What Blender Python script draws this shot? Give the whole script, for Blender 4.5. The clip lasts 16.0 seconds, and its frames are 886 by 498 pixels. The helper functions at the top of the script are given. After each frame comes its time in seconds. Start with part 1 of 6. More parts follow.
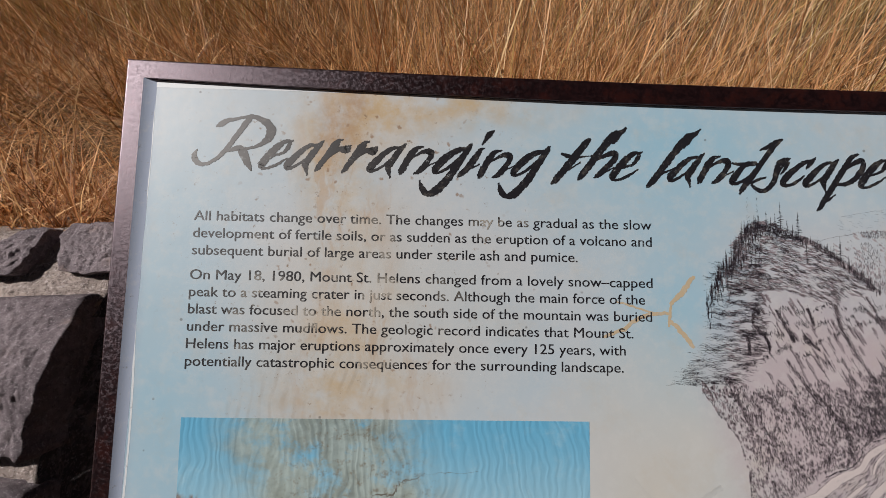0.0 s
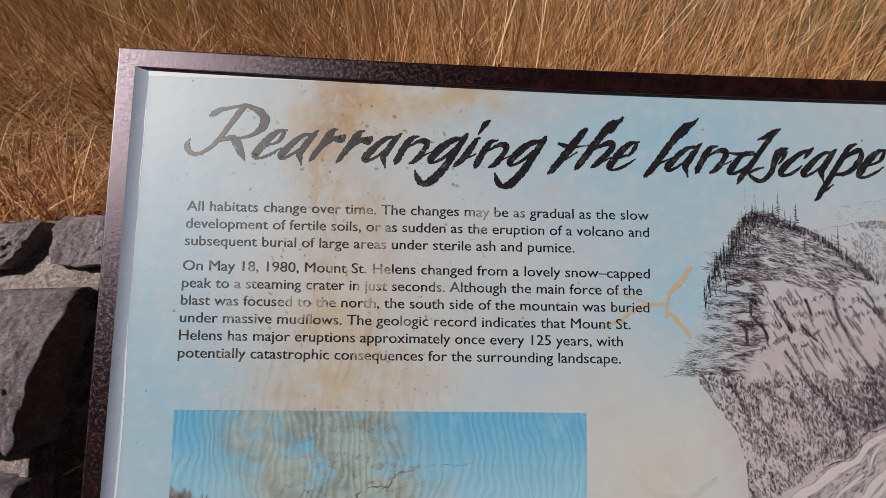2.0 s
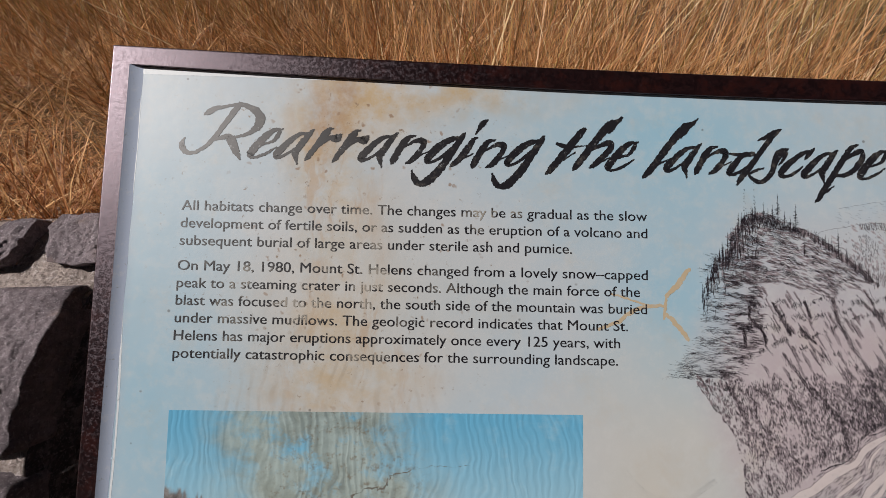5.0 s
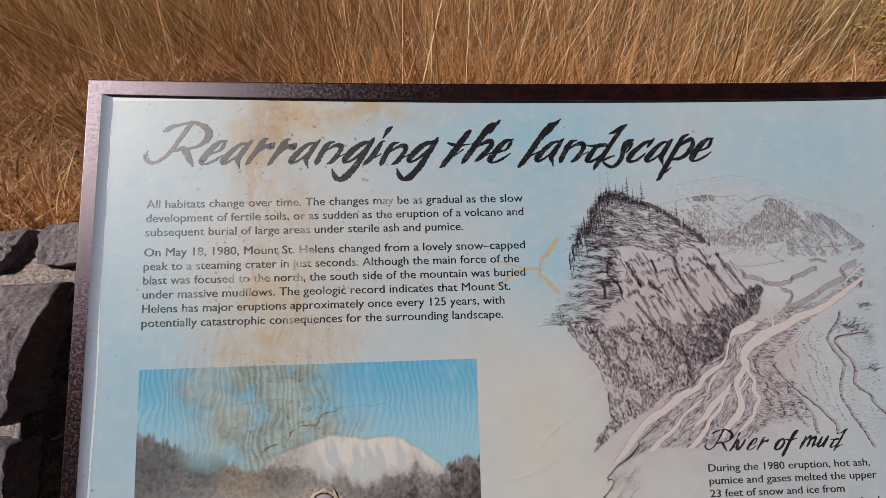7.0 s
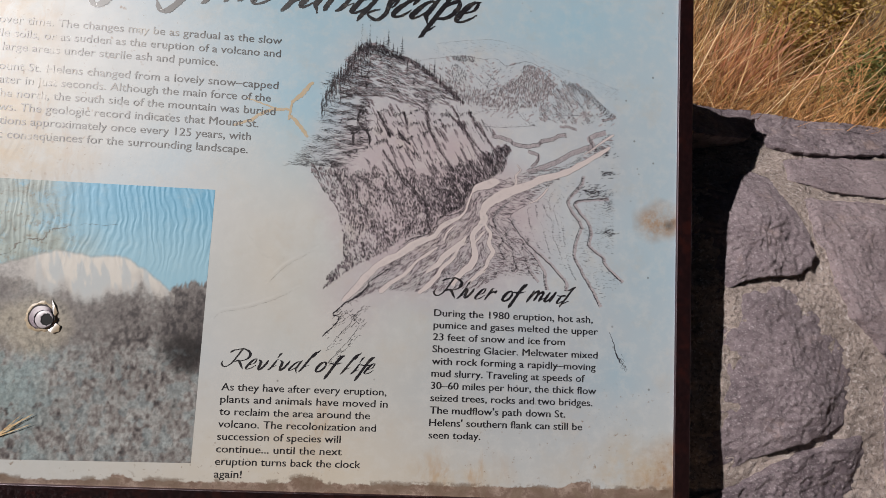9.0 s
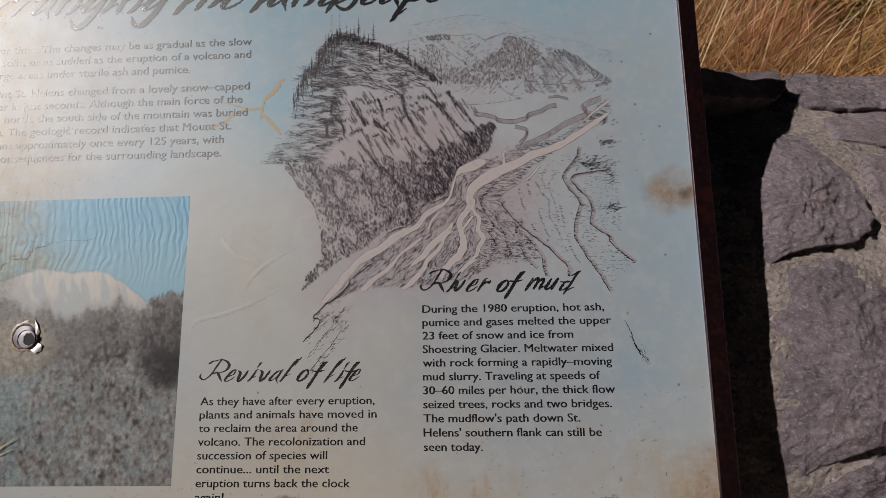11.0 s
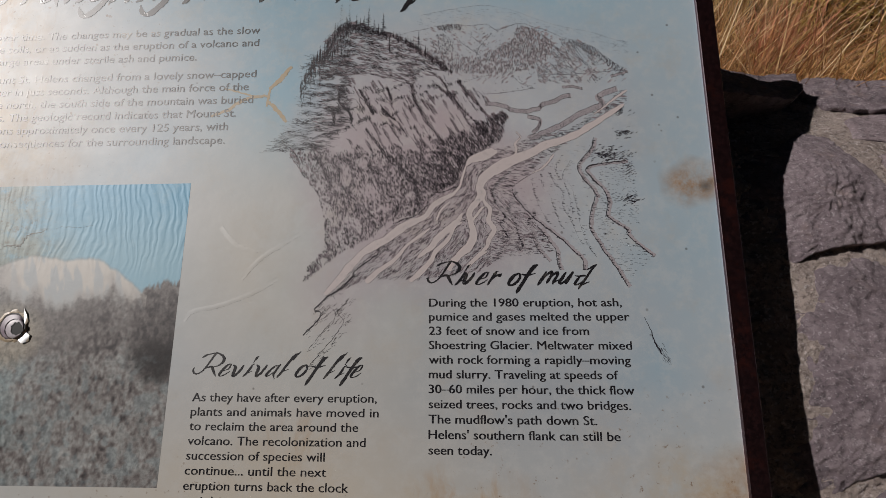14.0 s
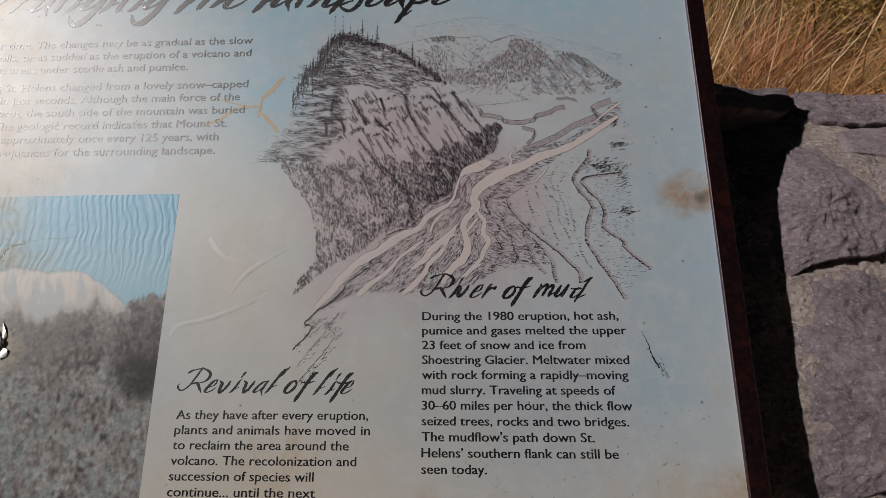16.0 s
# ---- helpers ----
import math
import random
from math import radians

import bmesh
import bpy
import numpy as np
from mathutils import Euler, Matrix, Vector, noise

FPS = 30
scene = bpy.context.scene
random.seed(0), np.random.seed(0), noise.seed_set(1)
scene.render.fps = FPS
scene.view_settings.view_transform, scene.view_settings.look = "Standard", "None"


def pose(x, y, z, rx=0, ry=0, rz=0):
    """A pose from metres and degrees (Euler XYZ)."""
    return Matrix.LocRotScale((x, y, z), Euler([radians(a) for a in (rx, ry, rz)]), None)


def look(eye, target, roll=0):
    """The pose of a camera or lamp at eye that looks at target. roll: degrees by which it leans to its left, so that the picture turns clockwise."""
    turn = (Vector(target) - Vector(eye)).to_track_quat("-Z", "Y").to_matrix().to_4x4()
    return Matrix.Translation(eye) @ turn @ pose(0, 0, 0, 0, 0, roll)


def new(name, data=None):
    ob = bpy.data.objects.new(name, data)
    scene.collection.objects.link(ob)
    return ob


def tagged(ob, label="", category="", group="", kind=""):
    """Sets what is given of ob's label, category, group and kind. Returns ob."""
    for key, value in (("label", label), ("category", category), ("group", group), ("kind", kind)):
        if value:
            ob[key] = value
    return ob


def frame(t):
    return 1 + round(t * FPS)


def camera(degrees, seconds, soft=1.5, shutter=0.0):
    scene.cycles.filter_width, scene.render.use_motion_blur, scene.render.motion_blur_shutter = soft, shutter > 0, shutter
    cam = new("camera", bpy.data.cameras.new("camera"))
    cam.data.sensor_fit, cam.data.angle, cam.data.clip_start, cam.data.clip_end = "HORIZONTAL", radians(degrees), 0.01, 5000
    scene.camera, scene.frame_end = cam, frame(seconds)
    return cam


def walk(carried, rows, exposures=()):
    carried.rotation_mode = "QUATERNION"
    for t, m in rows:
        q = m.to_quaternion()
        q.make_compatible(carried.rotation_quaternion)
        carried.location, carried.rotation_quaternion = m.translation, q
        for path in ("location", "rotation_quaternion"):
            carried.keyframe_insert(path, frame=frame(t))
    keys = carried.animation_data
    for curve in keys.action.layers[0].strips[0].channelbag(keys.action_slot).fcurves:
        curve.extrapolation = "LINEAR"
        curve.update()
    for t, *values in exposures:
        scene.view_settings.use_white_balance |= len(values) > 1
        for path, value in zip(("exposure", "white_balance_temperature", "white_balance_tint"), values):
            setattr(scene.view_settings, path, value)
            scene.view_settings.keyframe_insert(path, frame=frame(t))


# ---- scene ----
# The sign's own frame: x along it, y up its slope, z out of its face. The camera's rows are in metres beside the sign.
LEAN_BACK = 45.0
SIGN = pose(0, 0, 1.0, 90 - LEAN_BACK)
BESIDE = SIGN @ pose(-0.215, -1.285, 0.3826, -90)
cam = camera(89.7, 16.0, soft=0.8)
PATH = [
    (0, (0.0129, -0.0118, 1.4210), (0.0486, 1.9821, 1.5731), 0.92),
    (0.5, (0.0175, -0.0081, 1.4207), (0.0566, 1.9859, 1.5704), 0.52),
    (1, (0.0171, -0.0080, 1.4210), (0.0548, 1.9863, 1.5662), 0.41),
    (1.5, (0.0163, -0.0077, 1.4158), (0.0557, 1.9865, 1.5627), 0.68),
    (2, (0.0150, -0.0078, 1.4145), (0.0599, 1.9865, 1.5586), 0.83),
    (2.5, (0.0166, -0.0063, 1.4157), (0.0607, 1.9880, 1.5601), 1.01),
    (3, (0.0181, -0.0039, 1.4168), (0.0615, 1.9908, 1.5556), 1.02),
    (3.5, (0.0173, -0.0033, 1.4180), (0.0591, 1.9919, 1.5505), 1.01),
    (4, (0.0161, -0.0006, 1.4171), (0.0577, 1.9950, 1.5428), 1.07),
    (6.3, (0.0232, -0.0319, 1.4035), (0.0580, 1.9618, 1.5610), 0.87),
    (6.5, (0.0237, -0.0457, 1.3933), (0.0751, 1.9469, 1.5583), -0.41),
    (7, (0.1008, -0.0994, 1.3731), (0.1692, 1.8897, 1.5709), -1.63),
    (7.5, (0.2366, -0.1555, 1.3200), (0.3282, 1.8271, 1.5665), 3.04),
    (8, (0.3305, -0.1680, 1.2523), (0.4131, 1.8130, 1.5150), -0.67),
    (8.5, (0.3253, -0.1520, 1.2265), (0.4543, 1.8308, 1.4542), -3.45),
    (9, (0.3678, -0.1043, 1.2087), (0.4892, 1.8845, 1.3828), 2.53),
    (9.2, (0.3874, -0.0796, 1.2011), (0.4911, 1.9122, 1.3483), 3.24),
    (11.5, (0.4295, -0.0573, 1.1718), (0.3371, 1.9138, 1.4980), -1.54),
    (12, (0.4268, -0.0540, 1.1654), (0.3362, 1.9157, 1.5005), -0.57),
    (12.5, (0.4269, -0.0452, 1.1615), (0.3359, 1.9237, 1.5007), -0.43),
    (13, (0.4257, -0.0386, 1.1563), (0.3323, 1.9291, 1.5019), -0.43),
    (13.5, (0.4269, -0.0334, 1.1553), (0.3342, 1.9301, 1.5240), -0.41),
    (14, (0.4236, -0.0333, 1.1502), (0.3315, 1.9266, 1.5380), -0.12),
    (14.5, (0.4221, -0.0297, 1.1505), (0.3358, 1.9262, 1.5592), -0.19),
    (15, (0.4229, -0.0274, 1.1510), (0.3444, 1.9254, 1.5762), -0.05),
    (15.5, (0.4224, -0.0269, 1.1521), (0.3514, 1.9245, 1.5849), -0.13),
    (16, (0.4236, -0.0259, 1.1515), (0.3590, 1.9236, 1.5935), -0.23),
]
EXPOSURES = [(0.0, 0.0), (9.2, 0.0), (11.3, -0.6), (16.0, -0.6)]
walk(cam, [(t, BESIDE @ look(eye, target, roll)) for t, eye, target, roll in PATH], EXPOSURES)

# ---- light ----
SUN_WAY = (SIGN.to_3x3() @ Vector((-0.733, 0.405, 0.547))).normalized()
sun = new("sun", bpy.data.lights.new("sun", "SUN"))
sun.data.energy, sun.data.angle, sun.data.color = 4.85, radians(0.55), (1.0, 0.945, 0.915)
sun.matrix_world = look(SUN_WAY * 20, (0, 0, 0))
world = bpy.data.worlds.new("sky")
scene.world = world
world.use_nodes = True
sky = world.node_tree.nodes.new("ShaderNodeTexSky")
sky.sky_type, sky.sun_disc = "NISHITA", False
sky.sun_elevation = math.asin(SUN_WAY.z)
sky.sun_rotation = math.atan2(SUN_WAY.x, SUN_WAY.y) % (2 * math.pi)
world.node_tree.links.new(sky.outputs[0], world.node_tree.nodes["Background"].inputs[0])
world.node_tree.nodes["Background"].inputs[1].default_value = 0.0045


# ---- materials ----
class Nodes:
    """A small builder for node materials."""

    def __init__(self, name):
        self.mat = bpy.data.materials.new(name)
        self.mat.use_nodes = True
        self.tree = self.mat.node_tree
        self.out = self.tree.nodes["Material Output"]
        self.bsdf = self.tree.nodes["Principled BSDF"]
        self.coord = self.tree.nodes.new("ShaderNodeTexCoord").outputs["Object"]

    def node(self, kind, **sets):
        n = self.tree.nodes.new("ShaderNode" + kind)
        for k, v in sets.items():
            n.inputs[k].default_value = v
        return n

    def link(self, a, b):
        self.tree.links.new(a, b)

    def put(self, socket, value):
        if isinstance(value, (int, float, tuple)):
            socket.default_value = value if not isinstance(value, tuple) or len(value) == 4 or socket.type == "VECTOR" else (*value, 1)
        else:
            self.link(value, socket)

    def noise(self, scale, detail=4.0, rough=0.6, vec=None, distort=0.0):
        n = self.node("TexNoise", Scale=scale, Detail=detail, Roughness=rough, Distortion=distort)
        self.link(vec or self.coord, n.inputs["Vector"])
        return n.outputs["Fac"]

    def voronoi(self, scale, vec=None, feature="F1", out="Distance"):
        n = self.node("TexVoronoi", Scale=scale)
        n.feature = feature
        self.link(vec or self.coord, n.inputs["Vector"])
        return n.outputs[out]

    def ramp(self, fac, a, b, smooth=True):
        """0 below a, 1 above b."""
        n = self.node("MapRange")
        n.interpolation_type = "SMOOTHSTEP" if smooth else "LINEAR"
        n.inputs["From Min"].default_value, n.inputs["From Max"].default_value = a, b
        self.link(fac, n.inputs["Value"])
        return n.outputs[0]

    def math(self, op, a, b=0.0):
        n = self.node("Math")
        n.operation = op
        self.put(n.inputs[0], a), self.put(n.inputs[1], b)
        return n.outputs[0]

    def mix(self, fac, a, b, blend="MIX"):
        n = self.node("Mix")
        n.data_type, n.blend_type = "RGBA", blend
        self.put(n.inputs[0], fac), self.put(n.inputs[6], a), self.put(n.inputs[7], b)
        return n.outputs[2]

    def warped(self, amount, scale, vec=None):
        n = self.node("TexNoise", Scale=scale, Detail=3.0)
        self.link(vec or self.coord, n.inputs["Vector"])
        m = self.node("VectorMath")
        m.operation = "MULTIPLY_ADD"
        self.link(n.outputs["Color"], m.inputs[0])
        m.inputs[1].default_value = (amount, amount, 0)
        self.link(vec or self.coord, m.inputs[2])
        s = self.node("VectorMath")
        s.operation = "SUBTRACT"
        self.link(m.outputs[0], s.inputs[0])
        s.inputs[1].default_value = (amount / 2, amount / 2, 0)
        return s.outputs[0]

    def mapped(self, loc=(0, 0, 0), rot=(0, 0, 0), scale=(1, 1, 1), vec=None):
        n = self.node("Mapping", Location=loc, Rotation=rot, Scale=scale)
        self.link(vec or self.coord, n.inputs["Vector"])
        return n.outputs[0]

    def blob(self, x, y, rx, ry, vec=None):
        """A soft ellipse in millimetres, 1 at its middle."""
        n = self.node("TexGradient")
        n.gradient_type = "SPHERICAL"
        self.link(self.mapped((-x / rx, -y / ry, 0), (0, 0, 0), (1000 / rx, 1000 / ry, 0), vec), n.inputs["Vector"])
        return n.outputs["Fac"]

    def axes(self, vec=None):
        n = self.node("SeparateXYZ")
        self.link(vec or self.coord, n.inputs[0])
        return n.outputs

    def island(self):
        return self.node("NewGeometry").outputs["Random Per Island"]

    def bump(self, height, strength, distance):
        n = self.node("Bump", Strength=strength, Distance=distance)
        self.link(height, n.inputs["Height"])
        self.link(n.outputs[0], self.bsdf.inputs["Normal"])

    def printed(self, colour, rough, ior=1.52, sheen=(1.0, 1.0, 1.0)):
        """Matt print under a satin sheet."""
        flat, shine, fresnel, both = self.node("BsdfDiffuse"), self.node("BsdfAnisotropic"), self.node("Fresnel", IOR=ior), self.node("MixShader")
        shine.distribution = "BECKMANN"
        self.put(flat.inputs["Color"], colour), self.put(shine.inputs["Color"], sheen)
        self.put(shine.inputs["Roughness"], rough)
        for link in list(self.bsdf.inputs["Normal"].links):
            for n in (flat, shine):
                self.link(link.from_socket, n.inputs["Normal"])
        self.link(fresnel.outputs[0], both.inputs[0])
        self.link(flat.outputs[0], both.inputs[1]), self.link(shine.outputs[0], both.inputs[2])
        self.link(both.outputs[0], self.out.inputs[0])
        self.tree.nodes.remove(self.bsdf)
        return self.mat

    def done(self, colour, rough=0.6, metal=0.0, ior=1.5):
        self.put(self.bsdf.inputs["Base Color"], colour)
        self.put(self.bsdf.inputs["Roughness"], rough)
        self.bsdf.inputs["Metallic"].default_value = metal
        self.bsdf.inputs["IOR"].default_value = ior
        return self.mat


GLOSS = 0.475


def panel_material():
    n = Nodes("printed_panel")
    w = n.warped(0.05, 14)
    w2 = n.warped(0.02, 45)
    pale, blue, cream = (0.515, 0.55, 0.58), (0.30, 0.50, 0.62), (0.575, 0.53, 0.455)
    c = n.mix(n.ramp(n.noise(7, 5), 0.35, 0.7), pale, (0.44, 0.52, 0.575))
    for bx, by, rx, ry, f in ((20, 260, 260, 120, 1.0), (330, 240, 190, 120, 0.8), (420, 20, 120, 330, 0.55), (-430, 0, 110, 330, 0.85), (15, 110, 100, 130, 0.95), (380, -165, 40, 45, 0.9)):
        c = n.mix(n.math("MULTIPLY", n.blob(bx, by, rx, ry, w), f), c, blue)
    for bx, by, rx, ry, f in ((0, -60, 130, 190, 0.8), (150, -150, 160, 140, 0.7), (-250, 110, 160, 130, 0.5), (60, -275, 520, 120, 1.1), (440, -250, 60, 160, 0.3)):
        c = n.mix(n.math("MULTIPLY", n.blob(bx, by, rx, ry, w), f), c, cream)
    mauve = (0.475, 0.405, 0.425)
    for bx, by, rx, ry, f in ((130, 60, 110, 120, 1.5), (150, 10, 110, 100, 1.6), (200, 80, 80, 70, 0.9), (190, -40, 130, 75, 1.6), (235, -5, 90, 80, 1.5), (255, 30, 60, 50, 1.1), (90, -90, 55, 60, 0.7)):
        c = n.mix(n.math("MINIMUM", n.math("MULTIPLY", n.blob(bx, by, rx, ry, w2), f), 0.80), c, mauve)
    for bx, by, rx, ry, f in ((240, 150, 150, 70, 0.8), (330, 70, 75, 90, 0.8), (105, 160, 80, 60, 0.6)):
        c = n.mix(n.math("MINIMUM", n.math("MULTIPLY", n.blob(bx, by, rx, ry, w2), f), 0.6), c, (0.46, 0.475, 0.51))
    for bx, by, rx, ry, f in ((290, -170, 240, 190, 0.9), (380, 60, 110, 200, 0.5)):
        c = n.mix(n.math("MULTIPLY", n.blob(bx, by, rx, ry, w), f), c, (0.385, 0.42, 0.455))
    rust, ochre = (0.33, 0.17, 0.055), (0.50, 0.36, 0.19)
    for bx, by, rx, ry, f in ((-260, 300, 110, 70, 1.5), (-290, 240, 45, 120, 1.2), (-285, 120, 90, 130, 0.5), (-270, 40, 100, 70, 0.9), (-290, 80, 40, 90, 0.7), (-180, 300, 130, 30, 1.2), (400, -262, 110, 40, 0.9), (200, -272, 90, 26, 0.8), (60, -240, 90, 50, 0.35)):
        k = n.math("MULTIPLY", n.blob(bx, by, rx, ry, w), n.ramp(n.noise(18, 6, 0.7), 0.3, 0.75))
        c = n.mix(n.math("MINIMUM", n.math("MULTIPLY", k, f), 0.85), c, ochre)
    for bx, by, rx, ry, f in ((-287, 285, 30, 55, 1.0), (430, 11, 32, 26, 1.6), (440, -270, 40, 45, 1.0)):
        k = n.math("MULTIPLY", n.blob(bx, by, rx, ry, w), n.ramp(n.noise(30, 6, 0.7), 0.25, 0.7))
        c = n.mix(n.math("MINIMUM", n.math("MULTIPLY", k, f), 0.85), c, rust)
    c = n.mix(n.math("MULTIPLY", n.blob(438, 7, 11, 7, w), 0.7), c, (0.06, 0.045, 0.03))
    wave = n.node("TexWave", Scale=30.0, Distortion=5.0, Detail=2.0)
    wave.bands_direction = "X"
    n.link(n.mapped(scale=(1, 0.25, 1), vec=n.warped(0.05, 9)), wave.inputs["Vector"])
    fold = n.math("MULTIPLY", n.ramp(wave.outputs["Fac"], 0.5, 1.0), n.math("MINIMUM", n.math("MULTIPLY", n.blob(-290, 30, 120, 60, w), 1.6), 0.8))
    c = n.mix(n.math("MULTIPLY", n.math("MULTIPLY", fold, n.ramp(n.noise(25, 4), 0.4, 0.65)), 0.36), c, (0.30, 0.24, 0.17))
    c = n.mix(n.math("MULTIPLY", n.ramp(n.noise(55, 7, 0.75), 0.44, 0.66), 0.30), c, (0.60, 0.60, 0.585))
    c = n.mix(n.math("MULTIPLY", n.ramp(n.noise(17, 7, 0.72), 0.50, 0.70), 0.24), c, (0.50, 0.43, 0.34))
    # streaks that run down from the rusty edge
    streak = n.noise(42, 5, 0.7, n.mapped(scale=(1, 0.22, 1), vec=n.warped(0.03, 22)))
    k = n.math("MULTIPLY", n.ramp(streak, 0.48, 0.66), n.math("MAXIMUM", n.blob(-285, 230, 55, 150, w), n.math("MAXIMUM", n.math("MULTIPLY", n.blob(-265, 60, 80, 150, w), 0.8), n.math("MAXIMUM", n.blob(215, -268, 70, 30, w), n.math("MULTIPLY", n.blob(60, -225, 70, 30, w), 0.6)))))
    c = n.mix(n.math("MINIMUM", n.math("MULTIPLY", k, 0.8), 0.42), c, (0.42, 0.25, 0.11))
    spots = n.math("MULTIPLY", n.math("SUBTRACT", 1.0, n.ramp(n.voronoi(95, n.warped(0.01, 90)), 0.10, 0.22)), n.ramp(n.noise(52, 3), 0.48, 0.56))
    c = n.mix(n.math("MULTIPLY", spots, n.math("MINIMUM", n.math("MULTIPLY", n.blob(-262, 190, 130, 200), 1.8), 0.7)), c, (0.24, 0.13, 0.06))
    # rust freckles, thick in the stained part
    near = n.math("MAXIMUM", n.blob(-270, 180, 190, 230), n.math("MAXIMUM", n.blob(400, -270, 260, 110), n.blob(-150, -280, 300, 60)))
    dots = n.ramp(n.noise(170, 5, 0.7), 0.60, 0.68)
    some = n.ramp(n.noise(40, 3), 0.42, 0.58)
    c = n.mix(n.math("MULTIPLY", n.math("MULTIPLY", dots, some), n.math("MINIMUM", n.math("MULTIPLY", near, 2.2), 0.8)), c, (0.20, 0.12, 0.06))
    specks = n.math("MULTIPLY", n.math("SUBTRACT", 1.0, n.ramp(n.voronoi(60), 0.05, 0.10)), n.ramp(n.noise(21, 2), 0.57, 0.62))
    c = n.mix(n.math("MULTIPLY", specks, 0.6), c, (0.10, 0.09, 0.08))
    # grime along the lower edge, the edge of the clear sheet at the side
    edge = n.math("ADD", n.axes()[1], n.math("ADD", n.math("MULTIPLY", n.noise(70, 5, 0.75), 0.010), n.math("MULTIPLY", n.ramp(n.noise(16, 2), 0.52, 0.60), -0.006)))
    low = n.math("SUBTRACT", 1.0, n.ramp(edge, -0.2795, -0.2775))
    c = n.mix(n.math("MULTIPLY", low, 0.92), c, n.mix(n.ramp(n.noise(90, 5, 0.7), 0.40, 0.62), (0.17, 0.105, 0.075), (0.36, 0.27, 0.22)))
    lip = n.math("MULTIPLY", n.math("MULTIPLY", n.math("SUBTRACT", 1.0, n.ramp(edge, -0.2775, -0.2740)), n.ramp(n.noise(45, 4), 0.48, 0.54)), 0.7)
    c = n.mix(lip, c, (0.17, 0.12, 0.085))
    side = n.math("SUBTRACT", 1.0, n.ramp(n.math("ADD", n.axes()[0], n.math("MULTIPLY", n.axes()[1], -0.014)), -0.472, -0.452))
    c = n.mix(n.math("MULTIPLY", side, 0.85), c, (0.26, 0.33, 0.43))
    h = n.math("ADD", n.math("MULTIPLY", n.noise(35, 5), 0.5), n.math("MULTIPLY", n.noise(9, 2), 0.8))
    n.bump(h, 0.10, 0.004)
    rough = n.math("ADD", GLOSS - 0.05, n.math("MULTIPLY", n.noise(24, 6, 0.7), 0.12))
    return n.printed(c, rough)


def photo_material():
    n = Nodes("printed_photograph")
    soft = n.warped(0.07, 13)
    y = n.axes()[1]
    patch = n.noise(26, 6, 0.7)
    sky_c = n.mix(n.ramp(y, -0.07, 0.02), (0.30, 0.52, 0.64), (0.13, 0.40, 0.60))
    sky_c = n.mix(n.math("MULTIPLY", n.ramp(patch, 0.5, 0.7), 0.35), sky_c, (0.40, 0.58, 0.66))
    # blisters: wavy folds that run down the sky
    wave = n.node("TexWave", Scale=46.0, Distortion=9.0, Detail=3.0, **{"Detail Roughness": 0.62})
    wave.inputs["Detail Scale"].default_value = 1.0
    wave.bands_direction = "X"
    n.link(n.mapped(scale=(1, 0.24, 1), vec=n.warped(0.06, 10)), wave.inputs["Vector"])
    rip = n.math("MULTIPLY", n.ramp(wave.outputs["Fac"], 0.25, 1.0), n.ramp(n.noise(16, 4), 0.36, 0.64))
    stain = n.math("MAXIMUM", n.blob(-292, 0, 112, 105, soft), n.blob(-270, -50, 110, 60, soft))
    stain = n.math("MINIMUM", n.math("MULTIPLY", n.math("MULTIPLY", stain, 1.7), n.ramp(patch, 0.28, 0.62)), 0.80)
    sky_c = n.mix(stain, sky_c, n.mix(n.ramp(n.noise(30, 5, 0.7), 0.4, 0.65), (0.40, 0.44, 0.38), (0.27, 0.27, 0.20)))
    sky_c = n.mix(n.math("MULTIPLY", rip, n.math("ADD", 0.14, n.math("MULTIPLY", stain, 0.50))), sky_c, n.mix(stain, (0.12, 0.35, 0.52), (0.13, 0.105, 0.065)))
    rust = n.math("MULTIPLY", n.ramp(n.noise(130, 6, 0.8), 0.52, 0.64), n.math("MINIMUM", n.math("MULTIPLY", n.blob(-270, -25, 80, 62, soft), 1.5), 0.6))
    sky_c = n.mix(rust, sky_c, (0.17, 0.12, 0.07))
    # the printed land, with its mask in alpha
    land = n.node("Attribute")
    land.attribute_name = "print"
    fine = n.ramp(n.noise(210, 4, 0.7), 0.3, 0.7)
    ground = n.mix(n.math("MULTIPLY", 0.27, n.math("SUBTRACT", 1.0, n.ramp(land.outputs["Color"], 0.36, 0.50))), land.outputs["Color"], n.mix(fine, (0.10, 0.10, 0.10), (1.0, 1.0, 1.0)), "OVERLAY")
    c = n.mix(land.outputs["Alpha"], sky_c, ground)
    h = n.math("ADD", n.math("MULTIPLY", wave.outputs["Fac"], n.math("MULTIPLY", n.ramp(y, -0.09, -0.02), 0.8)), n.math("MULTIPLY", n.noise(60, 5, 0.7), 0.9))
    n.bump(h, 0.14, 0.0014)
    return n.printed(c, GLOSS)


